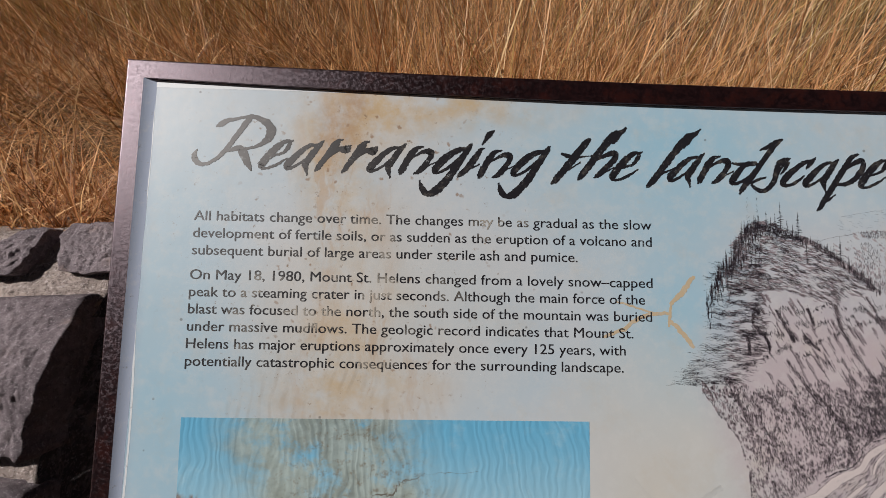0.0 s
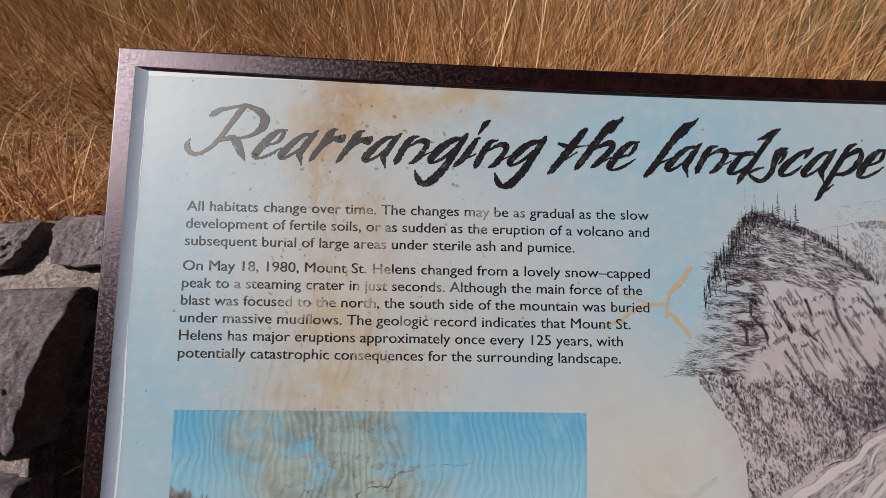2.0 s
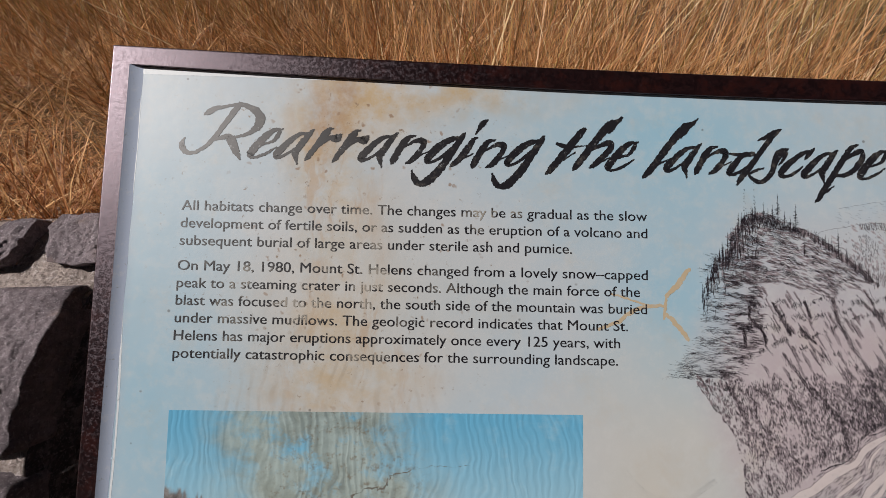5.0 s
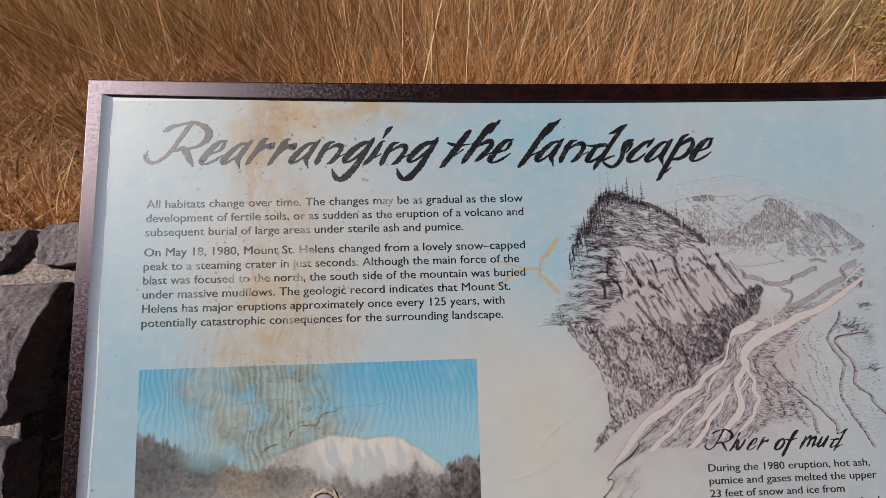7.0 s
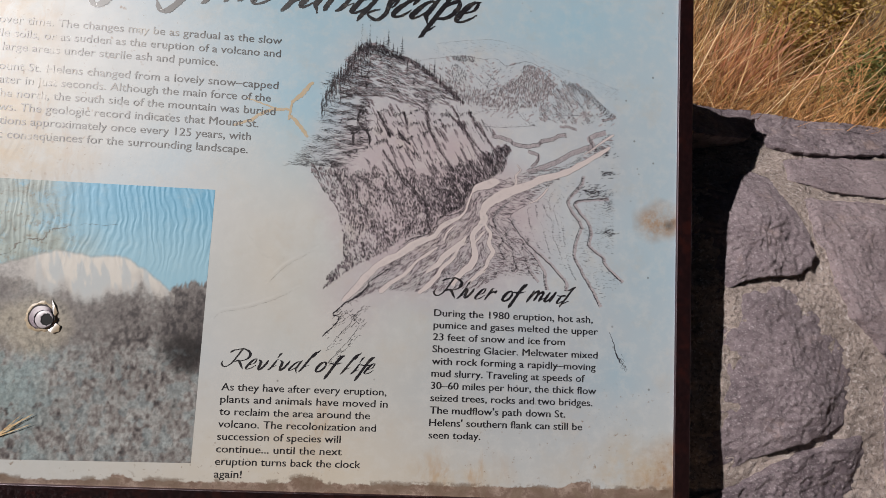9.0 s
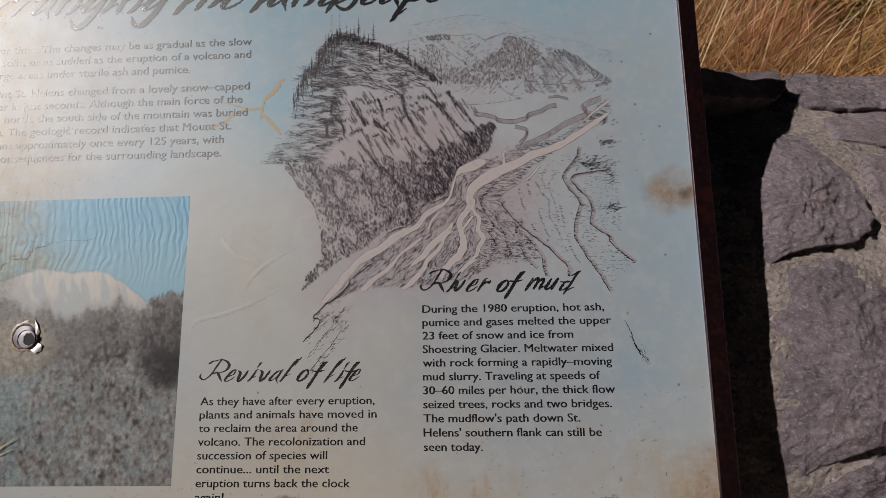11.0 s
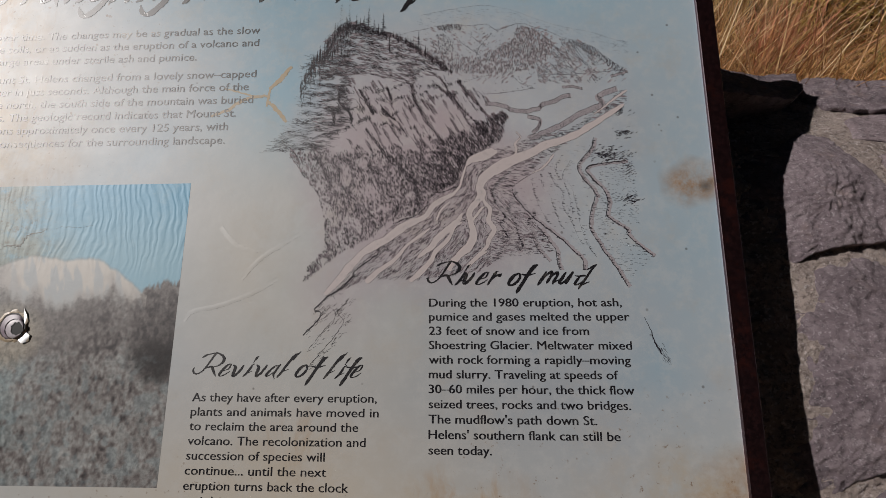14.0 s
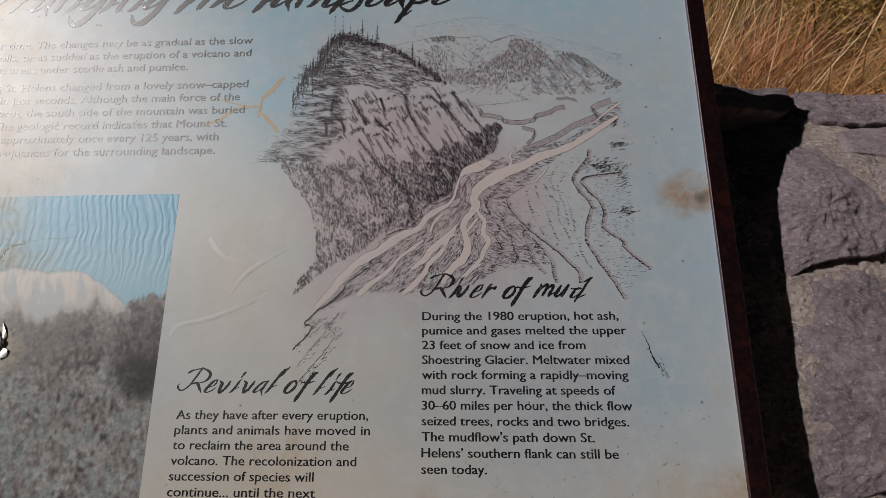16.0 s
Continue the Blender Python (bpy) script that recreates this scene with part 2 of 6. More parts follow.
def ink_material(name, dark, worn, faded=0.0, patchy=False, shine=1.52):
    n = Nodes(name)
    c = n.mix(n.ramp(n.noise(110, 5, 0.75), 0.52, 0.72), dark, worn)
    c = n.mix(n.math("MULTIPLY", n.ramp(n.noise(140, 5, 0.8), 0.62, 0.66), 0.7), c, (0.34, 0.36, 0.37))
    # greyer towards one upper corner: wear, and glare put into the ink's colour
    c = n.mix(n.math("MULTIPLY", n.blob(-420, 250, 220, 120), faded), c, worn)
    if patchy:
        # words half lost where the print has flaked
        lost = n.math("MAXIMUM", n.blob(-285, 120, 130, 110), n.math("MULTIPLY", n.blob(-145, 187, 30, 16), 1.6))
        c = n.mix(n.math("MINIMUM", n.math("MULTIPLY", n.math("MULTIPLY", lost, 1.35), n.ramp(n.noise(34, 4, 0.7), 0.50, 0.62)), 0.8), c, (0.40, 0.37, 0.32))
    return n.printed(c, GLOSS, shine)


def steel_material():
    n = Nodes("weathered_brown_steel")
    c = n.mix(n.ramp(n.noise(260, 5, 0.8), 0.47, 0.56), (0.008, 0.0035, 0.0035), (0.017, 0.007, 0.007))
    c = n.mix(n.math("MULTIPLY", n.ramp(n.noise(40, 6, 0.8), 0.50, 0.62), 0.75), c, (0.030, 0.008, 0.006))
    c = n.mix(n.math("MULTIPLY", n.ramp(n.noise(430, 3, 0.7), 0.62, 0.70), 0.35), c, (0.06, 0.038, 0.04))
    n.bump(n.math("ADD", n.noise(420, 4, 0.75), n.math("MULTIPLY", n.noise(120, 5, 0.8), 0.9)), 0.12, 0.0010)
    pits = n.ramp(n.noise(300, 5, 0.8), 0.46, 0.60)
    return n.printed(c, n.math("ADD", 0.42, n.math("MULTIPLY", pits, 0.12)), 1.8, (1.0, 0.84, 0.94))


def stone_material(name, base, tone, relief=0.0042):
    n = Nodes(name)
    r = n.node("ObjectInfo").outputs["Random"]
    c = n.mix(n.ramp(n.noise(9, 6, 0.65), 0.34, 0.66), base, tone)
    c = n.mix(n.math("MULTIPLY", r, 0.25), c, (0.30, 0.245, 0.258))
    c = n.mix(n.math("MULTIPLY", n.ramp(n.noise(55, 7, 0.8), 0.48, 0.58), 0.4), c, (0.38, 0.32, 0.335))
    c = n.mix(n.math("MULTIPLY", n.ramp(n.noise(34, 9, 0.85), 0.53, 0.64), 0.5), c, (0.075, 0.060, 0.070))
    c = n.mix(n.math("MULTIPLY", n.ramp(n.noise(190, 6, 0.85), 0.52, 0.60), 0.6), c, (0.055, 0.046, 0.052))
    c = n.mix(n.math("MULTIPLY", n.ramp(n.noise(330, 4, 0.8), 0.56, 0.63), 0.5), c, (0.60, 0.54, 0.56))
    c = n.mix(n.math("MULTIPLY", n.ramp(n.noise(20, 5, 0.7), 0.56, 0.72), 0.4), c, (0.40, 0.29, 0.25))
    h = n.math("ADD", n.math("MULTIPLY", n.noise(30, 9, 0.8, n.mapped(rot=(0, 0, 0.7), scale=(1, 0.6, 1))), 0.3), n.math("ADD", n.math("MULTIPLY", n.noise(75, 8, 0.82, n.mapped(rot=(0, 0, -0.5), scale=(1, 0.45, 1))), 0.5), n.math("MULTIPLY", n.noise(190, 7, 0.85), 0.6)))
    n.bump(h, 1.0, relief)
    return n.done(c, 0.85)


def mortar_material():
    n = Nodes("sandy_mortar")
    c = n.mix(n.ramp(n.noise(14, 5), 0.35, 0.65), (0.41, 0.335, 0.30), (0.60, 0.495, 0.445))
    c = n.mix(n.math("MULTIPLY", n.ramp(n.noise(150, 6, 0.85), 0.51, 0.57), 0.65), c, (0.16, 0.12, 0.11))
    c = n.mix(n.math("MULTIPLY", n.ramp(n.noise(190, 4, 0.8), 0.55, 0.61), 0.8), c, (0.78, 0.70, 0.68))
    n.bump(n.math("ADD", n.noise(150, 6, 0.85), n.math("ADD", n.noise(60, 6, 0.7), n.math("MULTIPLY", n.voronoi(170), 0.5))), 1.0, 0.008)
    return n.done(c, 0.95)


def straw_material(name, colours, glow=0.12):
    """Dry stems: each one of a few tones, lit through a little."""
    n = Nodes(name)
    r = n.island()
    ramp = n.node("ValToRGB")
    els = ramp.color_ramp.elements
    while len(els) < len(colours):
        els.new(0.5)
    for i, col in enumerate(colours):
        els[i].position, els[i].color = i / (len(colours) - 1), (*col, 1)
    n.link(r, ramp.inputs[0])
    c = n.mix(n.ramp(n.noise(30, 3), 0.3, 0.7), ramp.outputs[0], n.mix(0.35, ramp.outputs[0], (0.16, 0.09, 0.04)))
    n.done(c, 0.6)
    t = n.node("BsdfTranslucent")
    n.link(c, t.inputs[0])
    m = n.node("MixShader")
    m.inputs[0].default_value = glow
    n.link(n.bsdf.outputs[0], m.inputs[1]), n.link(t.outputs[0], m.inputs[2])
    n.link(m.outputs[0], n.out.inputs[0])
    return n.mat


def soil_material():
    n = Nodes("dry_litter_soil")
    c = n.mix(n.ramp(n.noise(6, 6, 0.7), 0.35, 0.65), (0.065, 0.032, 0.013), (0.15, 0.078, 0.030))
    fib = n.node("TexNoise", Scale=90.0, Detail=6.0, Roughness=0.75)
    n.link(n.mapped(rot=(0, 0, 0.6), scale=(1, 0.2, 1), vec=n.warped(0.1, 7)), fib.inputs["Vector"])
    c = n.mix(n.ramp(fib.outputs["Fac"], 0.45, 0.62), c, (0.20, 0.12, 0.058))
    c = n.mix(n.math("MULTIPLY", n.ramp(n.noise(1.7, 4), 0.48, 0.62), 0.6), c, n.mix(n.ramp(n.noise(120, 5, 0.8), 0.4, 0.6), (0.30, 0.185, 0.11), (0.16, 0.095, 0.05)))
    n.bump(fib.outputs["Fac"], 0.8, 0.02)
    return n.done(c, 0.95)


PANEL, PHOTO, STEEL = panel_material(), photo_material(), steel_material()
HEAD_INK = ink_material("heading_ink", (0.018, 0.017, 0.020), (0.10, 0.09, 0.08), 0.45, shine=1.7)
TEXT_INK = ink_material("text_ink", (0.018, 0.017, 0.020), (0.08, 0.073, 0.070), patchy=True, shine=1.75)
DRAW_INK = ink_material("drawing_ink", (0.022, 0.018, 0.024), (0.075, 0.063, 0.072), shine=1.65)
FAR_INK = ink_material("thin_drawing_ink", (0.115, 0.108, 0.120), (0.20, 0.19, 0.20))
GREY_INK = ink_material("faded_drawing_ink", (0.30, 0.35, 0.40), (0.36, 0.42, 0.46))
WASH = ink_material("pale_wash", (0.60, 0.535, 0.525), (0.53, 0.47, 0.465))
TONE = ink_material("grey_wash", (0.30, 0.255, 0.275), (0.36, 0.31, 0.33))
PALE_TONE = ink_material("light_grey_wash", (0.40, 0.365, 0.385), (0.45, 0.415, 0.43))
STRIP = ink_material("clear_sheet_bevel", (0.56, 0.64, 0.80), (0.66, 0.71, 0.82))
SHEET = ink_material("lifted_clear_sheet", (0.66, 0.69, 0.71), (0.56, 0.61, 0.64))
TAN = ink_material("tan_crease", (0.50, 0.40, 0.27), (0.52, 0.47, 0.38))
STONE, MORTAR = stone_material("grey_basalt", (0.190, 0.145, 0.160), (0.315, 0.246, 0.260)), mortar_material()
# near-black colour that stands for the shade inside the wall's recess
NICHE_SHADE = stone_material("niche_shade_black", (0.010, 0.008, 0.008), (0.018, 0.014, 0.013))
STONE_DARK = stone_material("dark_basalt", (0.132, 0.101, 0.116), (0.225, 0.178, 0.196))
STONE_ROUGH = stone_material("pitted_basalt", (0.120, 0.096, 0.108), (0.220, 0.176, 0.192), 0.0046)
STRAW = straw_material("dry_grass", [(0.42, 0.18, 0.08), (0.88, 0.47, 0.20), (0.86, 0.47, 0.22), (0.98, 0.71, 0.46), (0.72, 0.36, 0.15), (0.44, 0.34, 0.10), (0.82, 0.42, 0.19), (0.42, 0.19, 0.085)], 0.3)
THATCH = straw_material("fallen_straw", [(0.30, 0.10, 0.035), (0.78, 0.37, 0.13), (0.98, 0.64, 0.30), (0.60, 0.25, 0.09), (0.16, 0.06, 0.025)], 0.2)
RUSSET = straw_material("russet_weed", [(0.36, 0.15, 0.06), (0.62, 0.32, 0.12), (0.20, 0.085, 0.04), (0.44, 0.28, 0.08)])
LEAF = straw_material("olive_leaf", [(0.16, 0.11, 0.03), (0.52, 0.39, 0.09), (0.84, 0.62, 0.20), (0.32, 0.24, 0.06), (0.66, 0.38, 0.15), (0.34, 0.18, 0.07)], 0.40)
DEEP_LEAF = straw_material("deep_olive_leaf", [(0.03, 0.035, 0.015), (0.10, 0.10, 0.035), (0.20, 0.17, 0.05), (0.06, 0.07, 0.025), (0.32, 0.26, 0.08)], 0.3)
GREEN_LEAF = straw_material("green_leaf", [(0.04, 0.075, 0.018), (0.16, 0.21, 0.05), (0.34, 0.32, 0.09), (0.08, 0.12, 0.03)], 0.35)
ROSE = straw_material("rosy_weed", [(0.60, 0.22, 0.12), (0.78, 0.40, 0.24), (0.46, 0.16, 0.08)])
GOLD = straw_material("golden_stalk", [(0.62, 0.36, 0.11), (0.80, 0.54, 0.22), (0.48, 0.26, 0.08)])
GOLD_GRASS = straw_material("golden_olive_grass", [(0.12, 0.07, 0.025), (0.46, 0.29, 0.10), (0.70, 0.49, 0.22), (0.32, 0.25, 0.075), (0.56, 0.36, 0.14), (0.16, 0.11, 0.04)], 0.25)
OLIVE_GRASS = straw_material("olive_grass_stem", [(0.22, 0.13, 0.045), (0.62, 0.40, 0.12), (0.84, 0.60, 0.24), (0.46, 0.36, 0.09), (0.70, 0.44, 0.16), (0.30, 0.20, 0.06)], 0.3)
BROWN_LITTER = straw_material("brown_litter", [(0.16, 0.062, 0.025), (0.56, 0.26, 0.09), (0.80, 0.46, 0.18), (0.26, 0.15, 0.045), (0.46, 0.20, 0.07)])
PALE_STRAW = straw_material("pale_straw", [(0.76, 0.50, 0.25), (0.92, 0.72, 0.44), (0.80, 0.56, 0.28)])
TWIG = straw_material("dark_twig", [(0.05, 0.03, 0.02), (0.09, 0.05, 0.035)], 0.0)
SOIL = soil_material()


# ---- building helpers ----
def mesh_of(name, verts, faces, material, smooth=False):
    me = bpy.data.meshes.new(name)
    me.from_pydata(verts, [], faces)
    me.materials.append(material)
    if smooth:
        me.polygons.foreach_set("use_smooth", [True] * len(me.polygons))
    me.update()
    return me


def part(name, verts, faces, material, parent, label="", smooth=False):
    ob = new(name, mesh_of(name, verts, faces, material, smooth))
    ob.parent = parent
    return tagged(ob, label)


def box(x0, y0, z0, x1, y1, z1, bevel=0.0):
    """A block, its edges cut back by bevel: verts and faces."""
    bm = bmesh.new()
    bmesh.ops.create_cube(bm, size=1.0, matrix=Matrix.Translation(((x0 + x1) / 2, (y0 + y1) / 2, (z0 + z1) / 2)) @ Matrix.Diagonal((x1 - x0, y1 - y0, z1 - z0, 1)))
    if bevel:
        bmesh.ops.bevel(bm, geom=bm.edges[:], offset=bevel, segments=3, affect="EDGES", profile=0.5)
    bm.verts.index_update()
    out = [tuple(v.co) for v in bm.verts], [[v.index for v in f.verts] for f in bm.faces]
    bm.free()
    return out


def smooth_line(points, steps=6):
    """A Catmull-Rom curve through the points."""
    p = [Vector(q) for q in points]
    p = [2 * p[0] - p[1], *p, 2 * p[-1] - p[-2]]
    out = []
    for a, b, c, d in zip(p, p[1:], p[2:], p[3:]):
        for i in range(steps):
            t = i / steps
            out.append(0.5 * (2 * b + (c - a) * t + (2 * a - 5 * b + 4 * c - d) * t * t + (3 * b - a - 3 * c + d) * t ** 3))
    return [*out, p[-2]]


class Strokes:
    """Flat pen strokes on the sign's face, gathered into one mesh; lengths in millimetres."""

    def __init__(self, height):
        self.verts, self.faces, self.base, self.count = [], [], height, 0

    def lift(self):
        """Each stroke a hair above the one before, so that no two share a plane."""
        self.count += 1
        self.z = self.base + 0.000002 * (self.count % 12)

    def ribbon(self, line, widths):
        self.lift()
        n0 = len(self.verts)
        for i, p in enumerate(line):
            d = line[min(i + 1, len(line) - 1)] - line[max(i - 1, 0)]
            s = Vector((-d.y, d.x)).normalized() * widths[i] / 2
            for q in (p + s, p - s):
                self.verts.append((q.x / 1000, q.y / 1000, self.z))
        for i in range(len(line) - 1):
            a = n0 + 2 * i
            self.faces.append((a, a + 1, a + 3, a + 2))

    def dash(self, x, y, length, angle, width):
        if random.random() < 0.22:
            return
        d = Vector((math.cos(angle), math.sin(angle))) * length / 2
        p = Vector((x, y))
        bend = Vector((-d.y, d.x)) * random.uniform(-0.15, 0.15)
        self.ribbon([p - d, p + bend, p + d], [width * 0.65, width * 1.3, width * 0.35])



def inside(x, y, poly):
    hit = False
    for (ax, ay), (bx, by) in zip(poly, poly[1:] + poly[:1]):
        if (ay > y) != (by > y) and x < (bx - ax) * (y - ay) / (by - ay) + ax:
            hit = not hit
    return hit


def field(x, y, scale, seed=0.0):
    return noise.noise(Vector((x / scale, y / scale, seed)))


def along_x(x, line):
    return float(np.interp(x, [p[0] for p in line], [p[1] for p in line]))


# ---- ground ----
def ground_height(x, y):
    """Level path before the wall, a bank of dry grass held up behind it."""
    past = min(max((abs(x) - 1.85) / 2.0, 0), 1)
    k = min(max((y - 0.05 + 1.2 * past) / (0.22 + 5.0 * past), 0), 1)
    k = k * k * (3 - 2 * k)
    far = min(max((y - 2.0) / 30, 0), 1)
    return k * (0.95 + 0.03 * field(x, y, 0.5) + 0.015 * field(x, y, 0.12, 5) + 1.5 * far)


def build_ground():
    xs = sorted({*(round(-3 + 0.06 * i, 3) for i in range(117)), *(s * d for s in (-1, 1) for d in (5, 8, 14, 30, 70, 200))})
    ys = sorted({*(round(-0.4 + 0.05 * i, 3) for i in range(100)), -200, -60, -20, -8, -3, -1, 6, 8, 12, 20, 32, 60, 120, 300})
    verts = [(x, y, ground_height(x, y)) for y in ys for x in xs]
    w = len(xs)
    faces = [(j * w + i, j * w + i + 1, (j + 1) * w + i + 1, (j + 1) * w + i) for j in range(len(ys) - 1) for i in range(w - 1)]
    tagged(new("ground", mesh_of("ground", verts, faces, SOIL, True)), "dry brown soil under straw litter behind the wall", "ground", kind="structure")


build_ground()

# ---- stone wall ----
# Section of the wall in the sign's frame, as up the slope and out of it: a flat top, then a sloping front.
RISE = [-0.60, -0.30, -0.20, -0.065, 0.03, 0.065, 0.105, 0.185, 0.25]
OUT = [-0.06, -0.034, -0.026, -0.035, -0.052, -0.068, -0.100, -0.160, -0.212]
NICHE = (-0.578, 0.47, 0.128)


def wall_face(v):
    return float(np.interp(v, RISE, OUT)) - 0.014


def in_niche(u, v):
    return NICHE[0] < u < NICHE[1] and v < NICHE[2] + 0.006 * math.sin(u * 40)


def build_wall():
    us = [-1.9 + 0.006 * i for i in range(651)]
    vs = [-0.52 + 0.006 * i for i in range(126)]
    verts, w = [], len(us)
    for v in vs:
        for u in us:
            h = wall_face(v) - (0.002 if u > 0.66 and v > 0.06 else 0.006) - 0.010 * min(max((0.60 - u) / 0.10, 0), 1) * (v < 0.12) * (u > 0) + 0.005 * field(u * 1000, v * 1000, 22) + 0.004 * field(u * 1000, v * 1000, 9, 3)
            if u < -0.45:
                h -= 0.075 * min(max((v - 0.196 - 0.006 * field(u * 1000, 0, 60)) / 0.016, 0), 1)
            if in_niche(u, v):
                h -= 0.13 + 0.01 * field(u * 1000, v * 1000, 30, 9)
            verts.append((u, v, h))
    faces = [(j * w + i, j * w + i + 1, (j + 1) * w + i + 1, (j + 1) * w + i) for j in range(len(vs) - 1) for i in range(w - 1)]
    # the sides run straight down to the ground
    down = SIGN.inverted().to_3x3() @ Vector((0, 0, -1))
    rim = [i for i in range(w)] + [j * w + w - 1 for j in range(1, len(vs))] + [(len(vs) - 1) * w + i for i in range(w - 2, -1, -1)] + [j * w for j in range(len(vs) - 2, 0, -1)]
    n0 = len(verts)
    for k in rim:
        p = Vector(verts[k])
        verts.append(tuple(p + down * ((SIGN @ p).z + 0.02)))
    for a in range(len(rim)):
        b = (a + 1) % len(rim)
        faces.append((rim[a], n0 + a, n0 + b, rim[b]))
    mesh = mesh_of("wall_stone", verts, faces, MORTAR, True)
    # the recess faces take their shade from this second, near-black material
    mesh.materials.append(NICHE_SHADE)
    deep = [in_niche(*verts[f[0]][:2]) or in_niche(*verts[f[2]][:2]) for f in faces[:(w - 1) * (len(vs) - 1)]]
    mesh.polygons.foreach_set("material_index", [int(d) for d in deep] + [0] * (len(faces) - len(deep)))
    wall = new("wall_stone", mesh)
    wall.matrix_world = SIGN
    return tagged(wall, "low grey basalt rubble wall with sandy mortar joints", "wall", kind="structure")


def stone(wall, outline, lift, seed, material=STONE, facets=0.10, rough=1.0, fine=True, cuts=()):
    """One rubble stone draped over the wall's section: broken facets, a crisp arris; outline in millimetres."""
    rnd = random.Random(seed)
    pts = [Vector(p) for p in outline]
    loop = []
    for a, b in zip(pts, pts[1:] + pts[:1]):
        k = max(2, int((b - a).length / (2.5 if fine else 9)))
        loop += [a.lerp(b, i / k) for i in range(k)]
    for _ in range(3 if fine else 1):
        loop = [(loop[i - 1] + 2 * p + loop[(i + 1) % len(loop)]) / 4 for i, p in enumerate(loop)]
    loop = [p + Vector((2.4 * field(p.x, p.y, 14, seed) + 1.1 * field(p.x, p.y, 5, seed), 2.4 * field(p.x, p.y, 14, seed + 4) + 1.1 * field(p.x, p.y, 5, seed + 4))) for p in loop]
    mid = sum(pts, Vector((0, 0))) / len(pts)
    size = max((p - mid).length for p in pts) / 1000
    planes = [(0.0, rnd.uniform(-0.03, 0.03), rnd.uniform(-0.03, 0.03))]
    for _ in range(5):
        t, g = rnd.uniform(0, 2 * math.pi), facets * rnd.uniform(0.6, 2.0)
        planes.append((g * size * rnd.uniform(0.25, 0.6), -g * math.cos(t), -g * math.sin(t)))

    def height(q, f):
        d = (q - mid) / 1000
        h = lift + min(a + gx * d.x + gy * d.y for a, gx, gy in planes)
        for nx, ny, off, slope in cuts:
            h -= slope * max(0.0, nx * d.x + ny * d.y + 0.005 * field(q.x, q.y, 22, seed + 5) + 0.002 * field(q.x, q.y, 6, seed + 5) - off)
        h += rough * (0.0035 * field(q.x, q.y, 50, seed) + 0.0018 * field(q.x, q.y, 18, seed))
        if fine:
            h += rough * (0.0017 * field(q.x, q.y, 7, seed) + 0.0009 * field(q.x, q.y, 3.2, seed))
        if material is STONE_ROUGH:
            # chisel marks that run aslant
            h += 0.0030 * abs(field(q.x * 0.9 + q.y * 0.4, q.y * 0.25 - q.x * 0.1, 9, seed)) + 0.0007 * field(q.x * 0.9 + q.y * 0.5, q.y * 0.4, 4, seed + 2)
        edge = max(0, (f - 0.965) / 0.035)
        return h - 0.35 * lift * edge ** 2

    rings = 52 if fine else 9
    verts, n = [], len(loop)
    for r in range(1, rings + 1):
        f = r / rings
        for p in loop:
            q = mid + (p - mid) * f
            verts.append((q.x / 1000, q.y / 1000, wall_face(q.y / 1000) + height(q, f)))
    verts += [(p.x / 1000, p.y / 1000, wall_face(p.y / 1000) - 0.03) for p in loop]
    verts.append((mid.x / 1000, mid.y / 1000, wall_face(mid.y / 1000) + height(mid, 0)))
    faces = [(j * n + i, (j + 1) * n + i, (j + 1) * n + (i + 1) % n, j * n + (i + 1) % n) for j in range(rings) for i in range(n)]
    faces += [(len(verts) - 1, i, (i + 1) % n) for i in range(n)]
    return part("stone", verts, faces, material, wall, smooth=True)


wall = build_wall()
stone(wall, [(450, 226), (520, 226), (575, 225), (650, 234), (690, 236), (672, 205), (668, 190), (640, 165), (560, 150), (470, 150)], 0.030, 11, STONE_DARK, 0.03, cuts=((-1.0, 0.0, -0.04, -0.36),))
stone(wall, [(700, 232), (722, 244), (803, 231), (934, 234), (985, 222), (980, 170), (868, 160), (798, 152), (728, 154), (697, 165), (682, 190)], 0.009, 12, STONE_DARK, 0.06, 1.6)
stone(wall, [(684, 100), (702, 138), (730, 146), (861, 151), (960, 152), (955, 96), (880, 80), (795, 77), (730, 82)], 0.004, 13, facets=0.03, rough=0.8)
stone(wall, [(470, 75), (579, 86), (632, 114), (652, 100), (652, 64), (663, 25), (667, -12), (658, -31), (640, -41), (606, -44), (575, -50), (539, -69), (480, -75)], 0.008, 14, STONE_DARK, 0.04, 1.5, cuts=((-1.0, 0.0, 0.0, 0.31), (0.45, 0.89, 0.006, 0.06), (0.6, -0.8, 0.03, 0.08)))
stone(wall, [(475, -95), (545, -86), (581, -61), (598, -51), (640, -58), (672, -78), (690, -116), (716, -149), (721, -182), (726, -209), (698, -221), (657, -236), (609, -251), (567, -275), (529, -306), (478, -318)], 0.011, 15, STONE_DARK, 0.03, 1.1, cuts=((-1.0, 0.0, 0.0, 0.29), (0.90, 0.40, 0.004, 0.24), (0.55, -0.83, 0.045, 0.16), (0.35, -0.93, 0.085, 0.10), (-0.2, 0.95, 0.06, 0.06)))
stone(wall, [(683, 68), (781, 66), (870, 62), (900, -20), (880, -140), (820, -190), (760, -150), (734, -115), (709, -88), (697, -47), (691, -11), (680, 26)], 0.006, 16, facets=0.03, rough=1.0, cuts=((0.7, -0.6, 0.03, 0.05),))
stone(wall, [(480, -330), (560, -300), (609, -270), (678, -242), (735, -232), (740, -260), (702, -330), (645, -390), (490, -400)], 0.004, 17, STONE_DARK, 0.2, 1.4, cuts=((-1.0, 0.0, 0.0, 0.12), (0.7, -0.7, 0.0, 0.2),))
